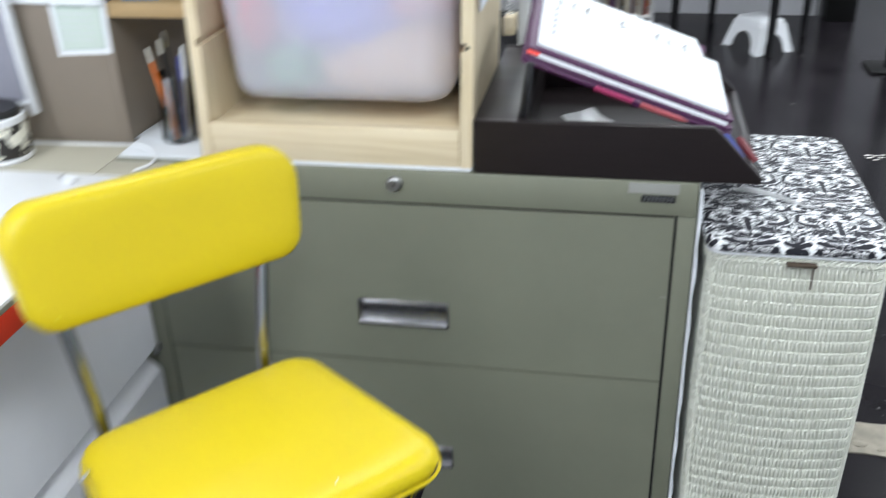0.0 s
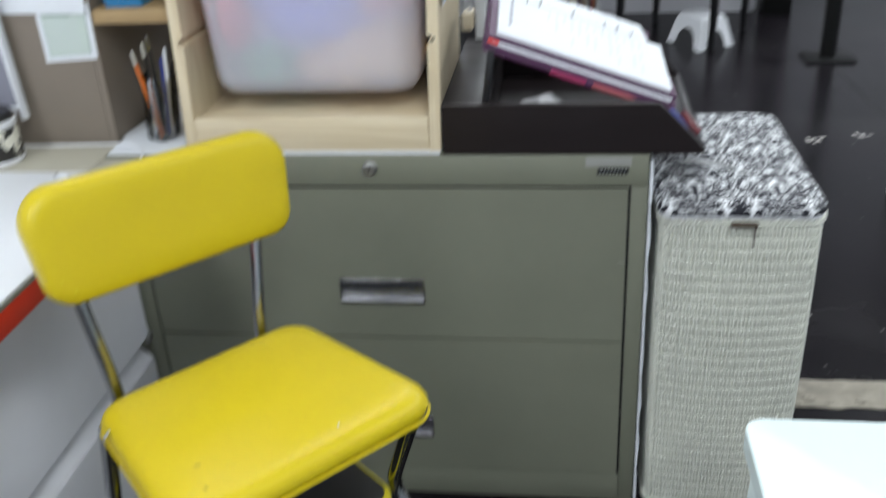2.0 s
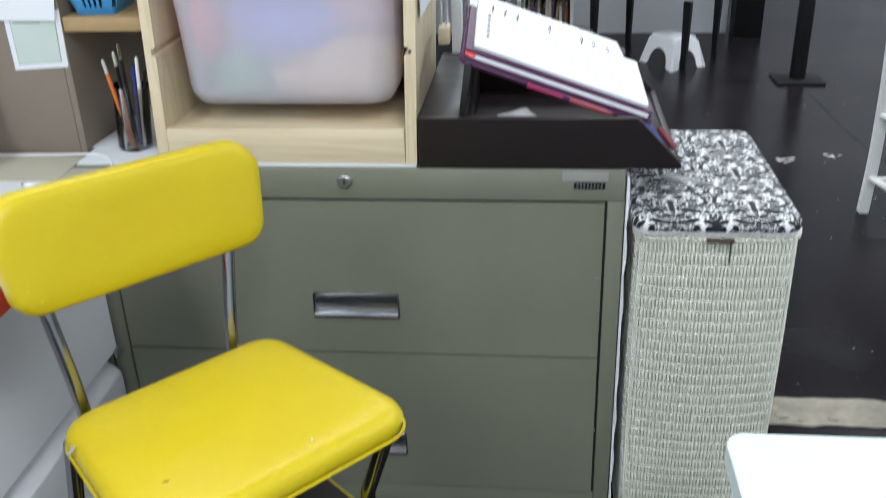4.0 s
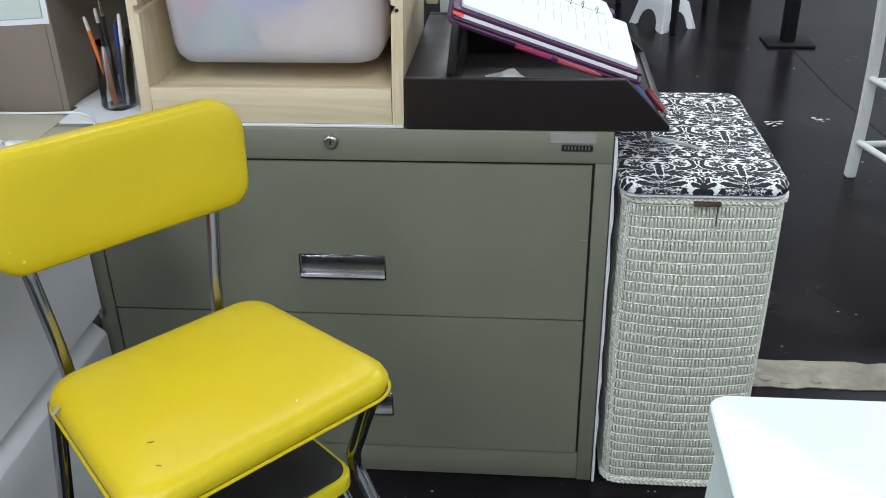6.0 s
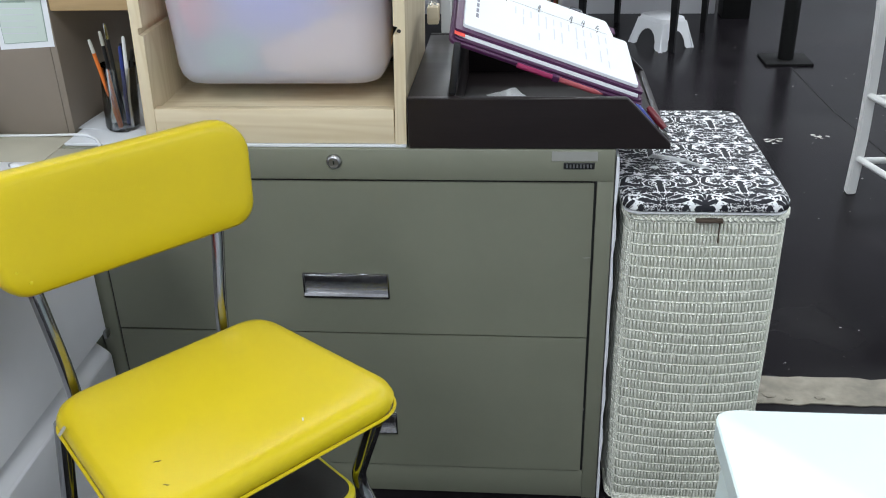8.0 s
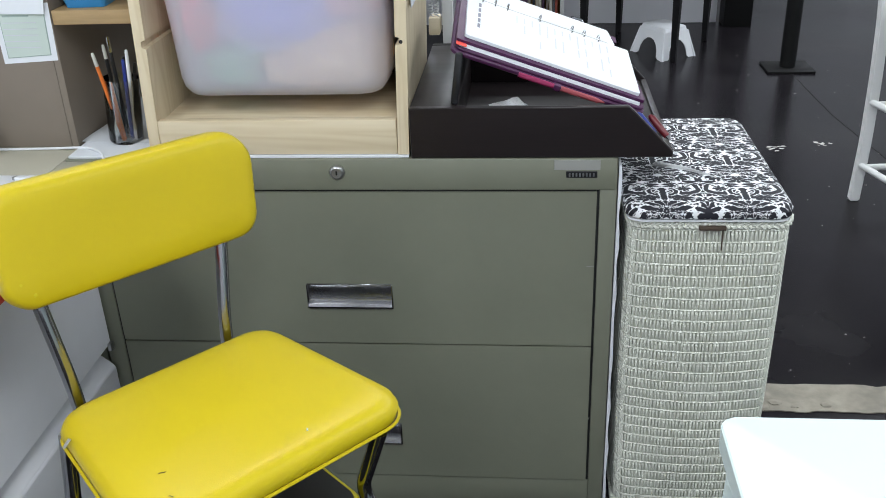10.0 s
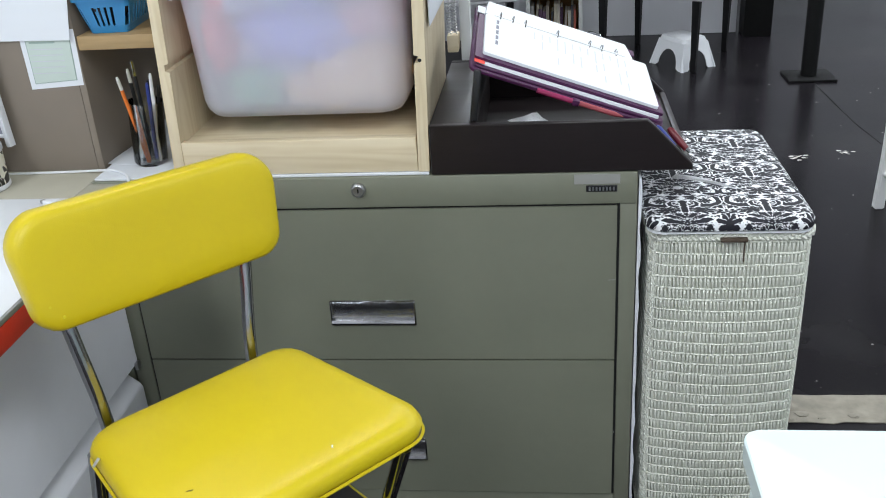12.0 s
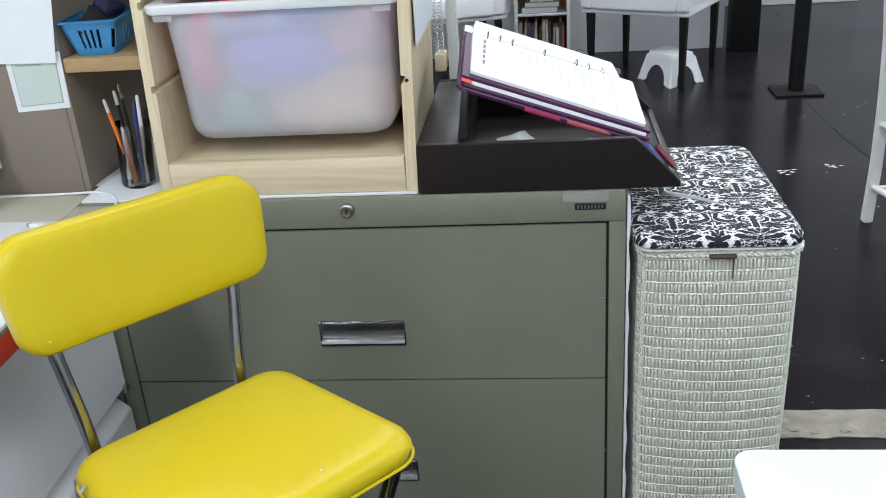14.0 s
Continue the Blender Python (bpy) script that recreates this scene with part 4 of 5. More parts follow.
def step_chair():
    c = thing("step_chair", (CH.x, CH.y, 0), "yellow vinyl kitchen step chair with chrome tube legs", "chair", rz=CA)
    # local x along the back edge, local -y towards the sitter's knees
    seat = [(-0.0546, -0.274), (0.2905, -0.274), (0.261, 0.002), (-0.033, 0.002)]
    s = part("seat", pad(seat, 0.04, [(0.577, 0.004), (0.580, 0.001), (0.590, -0.001), (0.599, 0.003), (0.605, 0.010), (0.609, 0.022)], 8, 0.002), M["yellow"], c, "glossy yellow vinyl seat")
    rim = [Vector((p.x, p.y, 0.5785)) for p in rounded(inset(seat, -0.001), 0.04, 8)]
    part("piping", tube(rim, 0.0022, 6, True), M["yellow"], s)
    part("seat_pan", pad(inset(seat, 0.012), 0.03, [(0.566, 0.004), (0.5765, 0.0)], 6), M["black_plastic"], c)
    # scuffs on the seat
    for x, y, l, a, m in ((0.160, -0.245, 0.006, 70, "paper"), (0.008, -0.197, 0.008, -20, "black_plastic"), (-0.003, -0.237, 0.006, -50, "black_plastic")):
        sc = part("scuff", tube([(-l / 2, 0, 0), (-l / 6, 0.0009, 0), (l / 5, -0.0004, 0), (l / 2, 0.0006, 0)], [0.0003, 0.0009 if m == "paper" else 0.0005, 0.0009 if m == "paper" else 0.0006, 0.0003], 6), M[m], s)
        sc.matrix_local = pose(x, y, 0.6103, 0, 0, a)
    tp = part("tape_bit", box(-0.006, -0.0025, 0, 0.006, 0.0025, 0.0006, 0.0002, 1), M["tape"], s, "scrap of pale tape on the corner")
    tp.matrix_local = pose(-0.0405, -0.062, 0.6005, 0, -38, 10)
    # backrest: upright pad, leaning back, slightly crowned
    br = part("backrest", backrest_mesh(), M["yellow"], c, "rounded yellow vinyl backrest")
    br.matrix_local = pose(0.1197, 0.0111, 0.5924, -12, 2.5, 3.7)
    for sx, sz in ((-0.140, 0.152), (-0.152, 0.168), (-0.160, 0.232)):
        sc = part("stud", lathe([(0.0022, 0), (0.002, 0.0008), (0.0006, 0.0013)], 10), M["yellow_paint"], br, "small upholstery stud")
        sc.matrix_local = pose(sx, -0.0262, sz, 90, 0, 0)
    for x0, x1 in ((0.006, -0.006), (0.210, 0.238)):
        pts = [(x0, 0.014, 0.50), (x0, 0.018, 0.60), (x1, 0.018 + 0.022, 0.60 + 0.14), (x1, 0.036 + 0.020, 0.60 + 0.2)]
        part("back_post", tube(bend(pts, 0.05), 0.0085, 10), M["chrome"], c, "chrome tube post")
    # legs: the front pair bends inwards at the upper step, the rear pair runs straight
    for x, k in ((0.262, 1), (-0.026, -1)):
        part("front_leg", tube(bend([(x - k * 0.012, -0.258, 0.568), (x + k * 0.014, -0.172, 0.415), (x + k * 0.05, -0.405, 0.006)], 0.025), 0.0098, 12), M["chrome"], c)
        part("rear_leg", tube([(x - k * 0.004, 0.0, 0.568), (x + k * 0.04, 0.075, 0.006)], 0.0098, 12), M["chrome"], c)
        part("brace", tube(bend([(x - k * 0.006, -0.150, 0.40), (x + k * 0.012, -0.26, 0.22), (x + k * 0.012, -0.30, 0.21)], 0.02), 0.006, 10), M["chrome"], c)
        for y, xx in ((-0.405, x + k * 0.05), (0.075, x + k * 0.04)):
            part("foot_cap", lathe([(0.0125, 0.0005), (0.0135, 0.004), (0.0125, 0.026)], 12), M["rubber"], c).matrix_local = pose(xx, y, 0)
    for z, y0, y1 in ((0.420, -0.206, -0.02), (0.215, -0.32, -0.13)):
        q = [(-0.018, y0), (0.262, y0), (0.262, y1), (-0.018, y1)]
        st = part("step", pad(q, 0.03, [(z - 0.022, 0.003), (z - 0.02, 0), (z - 0.004, 0), (z, 0.003)], 6), M["yellow_paint"], c, "yellow steel step")
        part("tread", pad(inset(q, 0.007), 0.025, [(z + 0.0002, 0.0), (z + 0.003, 0.001)], 6), M["rubber"], st, "black rubber tread")
    return c


def backrest_mesh():
    """A pad standing in the xz plane, thicker in the middle, with a gently arched top."""
    hw, z0, z1 = 0.1805, 0.1317, 0.2716
    base = rounded([(-hw + 0.016, z0), (hw - 0.016, z0), (hw, z1), (-hw, z1)], [0.035, 0.035, 0.041, 0.041], 8)
    cx, cz = 0.0, (z0 + z1) / 2

    def ring(f, y):
        out = []
        for p in base:
            x, z = cx + (p.x - cx) * f, cz + (p.y - cz) * (1 - (1 - f) * 2.0 if f > 0.9 else f * 0.889)
            arch = 0.0095 * (1 - (x / hw) ** 2) * (1 if p.y > cz else 0.2)
            out.append(Vector((x, y + 0.012 * (x / hw) ** 2 * -1, z + arch)))
        return out
    return loft([ring(f, y) for f, y in ((0.3, 0.020), (0.9, 0.020), (0.975, 0.018), (1.0, 0.011), (1.0, -0.004), (0.985, -0.012), (0.96, -0.016), (0.9, -0.019), (0.6, -0.022), (0.25, -0.023))])


step_chair()


# ---- desk with red edging, drawers, counter behind ----
def desk():
    d = thing("desk", (0, 0, 0), "white desk with a red edge band", "desk")
    part("desktop", box(-1.50, -1.30, 0.672, -0.366, -0.068, 0.712, 0.001), M["white_desk"], d)
    part("edge_trim", box(-0.3655, -1.30, 0.705, -0.360, -0.068, 0.7125, 0.001), M["alu"], d, "thin metal strip along the edge")
    part("edge_band", box(-0.3655, -1.30, 0.672, -0.3602, -0.068, 0.7045, 0.001), M["red_edge"], d, "red edge band")
    return d


desk()


def drawer_unit():
    u = thing("drawer_unit", (0, 0, 0), "white drawer unit with routed grip grooves under the desk", "drawer unit")
    x = -0.445
    part("carcass", box(-1.0, -1.02, 0.0, x - 0.037, -0.004, 0.671, 0.001), M["white_drawer"], u)
    # drawer fronts: the lower one has a sloped grip along its top
    up = [(x - 0.036, 0.360), (x, 0.360), (x, 0.668), (x - 0.036, 0.668)]
    lo = [(x - 0.036, 0.062), (x, 0.062), (x, 0.308), (x - 0.004, 0.315), (x - 0.027, 0.335), (x - 0.036, 0.337)]
    pl = [(x - 0.036, 0.002), (x, 0.002), (x, 0.056), (x - 0.036, 0.056)]
    for nm, pr in (("drawer", up), ("drawer", lo), ("plinth", pl)):
        part(nm, prism(pr, -1.02, -0.006, "y", 0.0012), M["white_drawer"], u)
    part("catch", box(x + 0.0005, -0.022, 0.352, x + 0.007, -0.008, 0.366, 0.001), M["steel"], u, "small grey catch")
    return u


drawer_unit()


def side_cabinet():
    c = thing("low_cabinet", (0, 0, 0), "olive metal low cabinet behind the desk, its top coloured as lit", "cabinet")
    part("body", box(-1.45, 0.004, 0, -0.461, 0.457, 0.690, 0.002), M["olive"], c)
    # top and strip carry the overhead light in their paler colour
    part("top", box(-1.45, -0.067, 0.6905, -0.4585, 0.457, 0.7110, 0.002), M["olive_top"], c, "olive top, coloured paler as lit from above")
    part("top_strip", box(-0.4583, -0.067, 0.6905, -0.352, -0.0035, 0.7108, 0.002), M["olive_top"], c, "filler strip in the same lit olive colour")
    return c


side_cabinet()


def organiser():
    o = thing("desk_organiser", (0, 0, 0), "grey-brown board organiser box with a cubby", "organiser")
    part("front_panel", box(-1.20, 0.062, 0.7115, -0.471, 0.072, 1.45, 0.001), M["board_grey"], o)
    part("side_panel", box(-0.4705, 0.062, 0.7115, -0.4590, 0.40, 1.45, 0.001), M["board_grey"], o)
    # the deep cubby's shade is put into this near-black back
    part("back_panel", box(-0.4585, 0.385, 0.7172, -0.3105, 0.40, 1.45, 0.001), M["dark_board"], o)
    part("shelf", box(-0.4585, 0.064, 0.920, -0.3105, 0.3845, 0.9435, 0.002), M["wood_shelf"], o, "rough pine shelf")
    # unseen top, added only to keep lamp light out of the cubby
    part("top_panel", box(-0.4585, 0.064, 1.36, -0.2930, 0.3845, 1.374, 0.001), M["board_grey"], o)
    return o


M["wood_shelf"] = material("rough_pine_board", (0.40, 0.27, 0.13), 0.6, grain=0.25, scale=14, stretch=(1, 9, 9), bump=0.2, bump_scale=80)
organiser()


def sheet(name, corners, y, mat, label, category, curl=0.0, thick=0.0006):
    """A sheet of paper in front of a board at y; corners (x, z) anticlockwise from the lower left."""
    bm = bmesh.new()
    a, b, c, d = [Vector(p) for p in corners]
    n = 8
    g = [[None] * (n + 1) for _ in range(n + 1)]
    for j in range(n + 1):
        for i in range(n + 1):
            p = a.lerp(b, i / n).lerp(d.lerp(c, i / n), j / n)
            lift = curl * ((1 - j / n) ** 2) * (0.6 + 0.4 * math.sin(i * 0.9))
            g[j][i] = bm.verts.new((p.x, y - lift, p.y))
    for j in range(n):
        for i in range(n):
            bm.faces.new((g[j][i], g[j][i + 1], g[j + 1][i + 1], g[j + 1][i]))
    ext = bmesh.ops.extrude_face_region(bm, geom=bm.faces[:])
    bmesh.ops.translate(bm, vec=(0, -thick, 0), verts=[v for v in ext["geom"] if isinstance(v, bmesh.types.BMVert)])
    return solo(name, bm, mat, label, category)


sheet("paper_sheet", [(-0.80, 0.944), (-0.4655, 0.940), (-0.422, 1.22), (-0.80, 1.22)], 0.0590, M["paper"], "large white paper sheet pinned on the board", "paper", 0.004)
M["mint"] = material("mint_paper", (0.55, 0.63, 0.58), 0.7, grain=0.02)
M["mint_line"] = material("green_grey_line", (0.33, 0.42, 0.38), 0.7)
note = thing("note_card", (0, 0, 0), "mint green printed note with a white border", "note")
NC = [(-0.555, 0.858), (-0.462, 0.863), (-0.459, 0.957), (-0.556, 0.953)]


def card(name, d, y, mat, label):
    c = [Vector(p) for p in NC]
    mid = sum(c, Vector((0, 0))) / 4
    q = [p + (mid - p).normalized() * d * 1.41 for p in c]
    bm = loft([[Vector((p.x, y, p.y)) for p in q], [Vector((p.x, y - 0.0004, p.y)) for p in q]])
    part(name, bm, mat, note, label, smooth=False)


card("border", 0.0, 0.0617, M["paper"], "white border")
card("frame_line", 0.009, 0.0611, M["mint_line"], "thin green frame line")
card("field", 0.0105, 0.0605, M["mint"], "mint green field")
for k in range(6):
    z = 0.935 - k * 0.010
    part("text_bar", box(-0.540 + k * -0.0013, 0.0597, z, -0.540 + (0.045 if k == 0 else 0.055), 0.0600, z + (0.003 if k == 0 else 0.0012), 0), M["ink_faint"] if k else M["mint_line"], note)

# card leaning at the far end of the counter
fr = thing("picture_frame", (-0.655, 0.025, 0.7115), "grey picture with a thin white frame leaning on the board", "picture", rz=0)
fr.matrix_world = pose(-0.600, 0.030, 0.768, 0, -3.5, -12)
part("stile", box(-0.0085, -0.002, 0.0, 0.0, 0.012, 0.42, 0.001), M["paper"], fr, "white side edge of the frame")
part("bottom_rail", box(-0.30, 0.0, 0.016, -0.0087, 0.008, 0.023, 0.001), M["paper"], fr)
part("picture", box(-0.30, 0.001, 0.0232, -0.0087, 0.006, 0.42, 0.0003, 1), M["ink"], fr, "dark blue-grey picture")


def paint_pot():
    p = thing("paint_pot", (-0.641, -0.018, 0.7112), "small pot with a patterned label and black lid", "pot")
    part("body", lathe([(0.042, 0), (0.045, 0.002), (0.045, 0.072), (0.043, 0.074)], 32), M["pot_label"], p, "cream patterned label")
    part("base_ring", lathe([(0.0452, 0.001), (0.0464, 0.003), (0.0464, 0.007), (0.0452, 0.009)], 32, cap=False), M["white_plastic"], p)
    part("top_ring", lathe([(0.0452, 0.062), (0.0468, 0.064), (0.0468, 0.073), (0.0435, 0.0745)], 32, cap=False), M["white_plastic"], p)
    part("lid", lathe([(0.042, 0.0742), (0.0428, 0.0755), (0.0428, 0.083), (0.040, 0.086)], 32), M["black_plastic"], p, "black lid")
    return p




def blotched_label():
    """A cream label printed with dark blotches."""
    m = material("printed_label", (0.78, 0.76, 0.66), 0.5, grain=0.03)
    N, L = m.node_tree.nodes, m.node_tree.links
    b = N["Principled BSDF"]
    src = b.inputs["Base Color"].links[0].from_socket
    tc, n, r, mix = N.new("ShaderNodeTexCoord"), N.new("ShaderNodeTexNoise"), N.new("ShaderNodeMapRange"), N.new("ShaderNodeMix")
    n.inputs["Scale"].default_value, n.inputs["Detail"].default_value, n.inputs["Distortion"].default_value = 42, 2, 1.2
    r.inputs["From Min"].default_value, r.inputs["From Max"].default_value = 0.50, 0.53
    mix.data_type = "RGBA"
    mix.inputs["B"].default_value = (0.02, 0.018, 0.016, 1)
    L.new(tc.outputs["Object"], n.inputs["Vector"])
    L.new(n.outputs["Fac"], r.inputs["Value"])
    L.new(r.outputs[0], mix.inputs["Factor"])
    L.new(src, mix.inputs["A"])
    L.new(mix.outputs["Result"], b.inputs["Base Color"])
    return m


M["pot_label"] = blotched_label()
paint_pot()


def basket():
    b = thing("basket", (-0.411, 0.136, 0.9440), "small blue slotted plastic basket on the shelf", "basket", rz=4)
    w0, w1, d0, d1, h = 0.032, 0.047, 0.055, 0.068, 0.058
    rings = lambda w, d, z: [Vector((p.x, p.y, z)) for p in rounded([(-w, -d), (w, -d), (w, d), (-w, d)], 0.008, 3)]
    part("base", loft([rings(w0 - 0.001, d0 - 0.001, 0.0), rings(w0 - 0.0006, d0 - 0.0006, 0.003)]), M["blue_plastic"], b)

    def size(z):
        return w0 + (w1 - w0) * z / h, d0 + (d1 - d0) * z / h

    for z0, z1 in ((0.0, 0.012), (0.043, h - 0.004)):
        (wa, da), (wb, db) = size(z0), size(z1)
        part("band", loft([rings(wa, da, z0), rings(wb, db, z1), rings(wb - 0.002, db - 0.002, z1), rings(wa - 0.002, da - 0.002, z0), rings(wa, da, z0)], False), M["blue_plastic"], b)
    part("rim", loft([rings(w1 - 0.002, d1 - 0.002, h - 0.004), rings(w1 + 0.003, d1 + 0.003, h - 0.004), rings(w1 + 0.0035, d1 + 0.0035, h - 0.001), rings(w1 + 0.002, d1 + 0.002, h), rings(w1 - 0.002, d1 - 0.002, h), rings(w1 - 0.002, d1 - 0.002, h - 0.004)], False), M["blue_plastic"], b)
    # upright wall strips leave slots in the middle of each side
    for side in range(4):
        strips = [(-1.0, -0.52), (-0.40, -0.24), (-0.12, 0.04), (0.16, 0.32), (0.46, 1.0)] if side % 2 == 0 else [(-1.0, -0.66), (-0.56, -0.42), (-0.32, -0.18), (-0.08, 0.06), (0.16, 0.30), (0.40, 0.54), (0.66, 1.0)]
        for s0, s1 in strips:
            bm = bmesh.new()
            rows = []
            for z in (0.0115, 0.0435):
                w, d = size(z)
                put = {0: lambda f, o: (f * (w - 0.006), -d + o, z), 1: lambda f, o: (w - o, f * (d - 0.006), z), 2: lambda f, o: (f * (w - 0.006), d - o, z), 3: lambda f, o: (-w + o, f * (d - 0.006), z)}[side]
                rows.append([Vector(put(s0, 0.0001)), Vector(put(s1, 0.0001)), Vector(put(s1, 0.0019)), Vector(put(s0, 0.0019))])
            part("wall_strip", loft(rows, True, bm), M["blue_plastic"], b)
    return b


basket()
rnd = random.Random(3)
M["navy"] = material("navy_cloth", (0.015, 0.016, 0.06), 0.8, grain=0.3, bump=0.6, bump_scale=90)
M["green_plastic"] = material("green_plastic", (0.03, 0.30, 0.06), 0.4)
M["black_knit"] = material("black_knit", (0.012, 0.012, 0.016), 0.9, bump=0.6, bump_scale=120)
for k, (x, y, z, s, m) in enumerate(((-0.412, 0.125, 0.985, (0.030, 0.05, 0.030), "black_knit"), (-0.395, 0.14, 1.018, (0.022, 0.03, 0.026), "navy"), (-0.413, 0.118, 0.968, (0.016, 0.022, 0.014), "green_plastic"))):
    bm = bmesh.new()
    bmesh.ops.create_icosphere(bm, subdivisions=3, radius=1)
    for v in bm.verts:
        v.co *= 1 + 0.35 * noise.noise(v.co * 2.2 + Vector((k * 5, 0, 0)))
        v.co = Vector((v.co.x * s[0], v.co.y * s[1], v.co.z * s[2]))
    solo("cloth_bit", bm, M[m], "dark crumpled odds and ends in the basket", "clutter", (x, y, z), "odds and ends in the basket", angle=170)


JAR = pose(-0.380, 0.080, 0.7180, 0, 5, 0)


def jar():
    j = thing("glass_jar", (0, 0, 0), "clear glass jar holding brushes and pens", "jar")
    j.matrix_world = JAR
    part("glass", lathe([(0.026, 0.0), (0.0285, 0.004), (0.029, 0.05), (0.0295, 0.106), (0.0302, 0.110), (0.0285, 0.110), (0.028, 0.05), (0.0265, 0.007), (0.004, 0.007)], 28), M["glass"], j)
    return j


jar()
M["pale_metal"] = material("pale_ferrule", (0.75, 0.75, 0.72), 0.3, metal=0.6)
M["bristle"] = material("brown_bristle", (0.10, 0.05, 0.02), 0.9)
PENS = [("paint_brush", 0.006, -0.026, -0.038, -0.030, 0.165, "orange_paint", "pale_metal"), ("pencil", -0.006, 0.010, -0.026, -0.006, 0.175, "black_plastic", "pale_metal"),
        ("paint_brush", 0.000, 0.012, -0.016, -0.004, 0.190, "black_plastic", "chrome"), ("pen", 0.012, 0.0, 0.010, -0.004, 0.150, "pen_blue", "pen_blue"),
        ("pen", 0.022, -0.004, 0.021, -0.010, 0.170, "white_plastic", "paper"), ("pen", 0.004, 0.02, 0.004, 0.016, 0.150, "black_plastic", "black_plastic"),
        ("pencil", 0.004, -0.018, -0.012, -0.022, 0.110, "orange_paint", "orange_paint"), ("pen", 0.016, 0.014, 0.024, 0.018, 0.140, "black_plastic", "black_plastic")]
for nm, x0, y0, x1, y1, h, m1, m2 in PENS:
    p = thing(nm, (0, 0, 0), "%s standing in the glass jar" % {"paint_brush": "thin artist's brush", "pencil": "pencil", "pen": "plastic pen"}[nm], nm.replace("_", " "), "pens in the glass jar")
    p.matrix_world = JAR @ pose(0, 0, 0.0073)
    a, b = Vector((x0, y0, 0)) * 0.85, Vector((x1 * 0.85, y1 * 0.85, h * 0.9))
    part("shaft", tube([a, a.lerp(b, 0.85)], 0.0032, 8), M[m1], p)
    part("ferrule", tube([a.lerp(b, 0.852), a.lerp(b, 0.96), b], [0.0032, 0.003, 0.0022], 8), M[m2], p)

solo("paper_sheet", prism([(-0.462, 0.076), (-0.33, 0.062), (-0.325, 0.20), (-0.45, 0.19)], 0.7168, 0.7172, "z", 0), M["paper"], "white paper lying under the jar", "paper")
cable = [(-0.95, 0.030, 0.7135), (-0.70, 0.042, 0.7135), (-0.60, 0.046, 0.7135), (-0.50, 0.050, 0.7135), (-0.43, 0.040, 0.7195), (-0.395, 0.012, 0.7195), (-0.38, -0.02, 0.7135), (-0.40, -0.05, 0.7135)]
solo("cable", tube(bend(cable, 0.05, 6), 0.0022, 8), M["white_plastic"], "thin white charging cable", "cable")
plug = thing("plug", (-0.478, -0.100, 0.7128), "small white cable plug", "plug", rz=-25)
part("body", box(-0.012, -0.006, 0, 0.012, 0.006, 0.009, 0.002), M["white_plastic"], plug)
part("tip", box(-0.019, -0.0045, 0.002, -0.0122, 0.0045, 0.007, 0.0006, 1), M["steel"], plug)


# ---- small white table beside the camera ----
def white_table():
    t = thing("side_table", (0, 0, 0), "plain white laminate table with rounded corners", "table")
    c = [(0.477, -1.75), (1.45, -1.75), (1.45, -0.707), (0.477, -0.707)]
    part("tabletop", pad(c, 0.018, [(0.7165, 0.0015), (0.718, 0.0), (0.7385, 0.0), (0.740, 0.0015)], 6), M["white_laminate"], t)
    for x0, x1, s in ((0.488, 0.508, -1), (1.418, 1.438, 1)):
        bm = box(x0, -1.70, 0.002, x1, -0.722, 0.716, 0.002)
        for v in bm.verts:
            v.co.x += s * 0.055 * (0.716 - v.co.z)
        part("side_panel", bm, M["white_laminate"], t)
    return t


white_table()


# ---- floor details ----
bm = bmesh.new()
n = 160
top, bot = [], []
for i in range(n + 1):
    x = 0.50 + (X1 - 0.5) * i / n
    e = 0.010 * noise.fractal(Vector((x * 14, 0, 0)), 0.7, 2, 4)
    f = 0.007 * noise.fractal(Vector((x * 14, 5, 0)), 0.7, 2, 4)
    top.append((x, 0.424 + e))
    bot.append((x, 0.322 + f))
outline = bot + list(reversed(top))
solo("floor_strip", prism(outline, 0.0005, 0.003, "z", 0), M["concrete"], "worn bare concrete strip across the black floor", "floor strip", kind="structure")
M["chip"] = material("pale_chip", (0.55, 0.53, 0.50), 0.8)
rnd = random.Random(11)
verts, faces = [], []
for k in range(260):
    near = k < 110
    x, y = (rnd.uniform(0.75, 2.6), rnd.uniform(0.6, 3.6)) if not near else (rnd.uniform(-0.4, 0.8), rnd.uniform(-0.5, -0.01))
    r = rnd.choice((0.0007, 0.001, 0.0013, 0.002)) * (1.0 if near else 1.6)
    base, sides = len(verts), rnd.randint(4, 6)
    for s in range(sides):
        a = 2 * math.pi * s / sides + rnd.uniform(-0.3, 0.3)
        rr = r * rnd.uniform(0.5, 1.3)
        verts.append((x + rr * math.cos(a) * 1.6, y + rr * math.sin(a), 0.0008))
    faces.append(tuple(range(base, base + sides)))
for cx, cy, spread, cnt in ((1.211, 1.96, 0.045, 9), (1.407, 2.0, 0.032, 8), (0.33, -0.10, 0.01, 3)):
    for k in range(cnt):
        x, y, r = cx + rnd.uniform(-spread, spread), cy + rnd.uniform(-spread, spread) * 0.7, rnd.uniform(0.003, 0.009) * (0.4 if cx < 1 else 1)
        base = len(verts)
        for s in range(6):
            a = 2 * math.pi * s / 6 + rnd.uniform(-0.3, 0.3)
            rr = r * rnd.uniform(0.5, 1.3)
            verts.append((x + rr * math.cos(a) * 1.5, y + rr * math.sin(a), 0.001))
        faces.append(tuple(range(base, base + 6)))
me = bpy.data.meshes.new("paint_chips")
me.from_pydata(verts, [], faces)
me.materials.append(M["chip"])
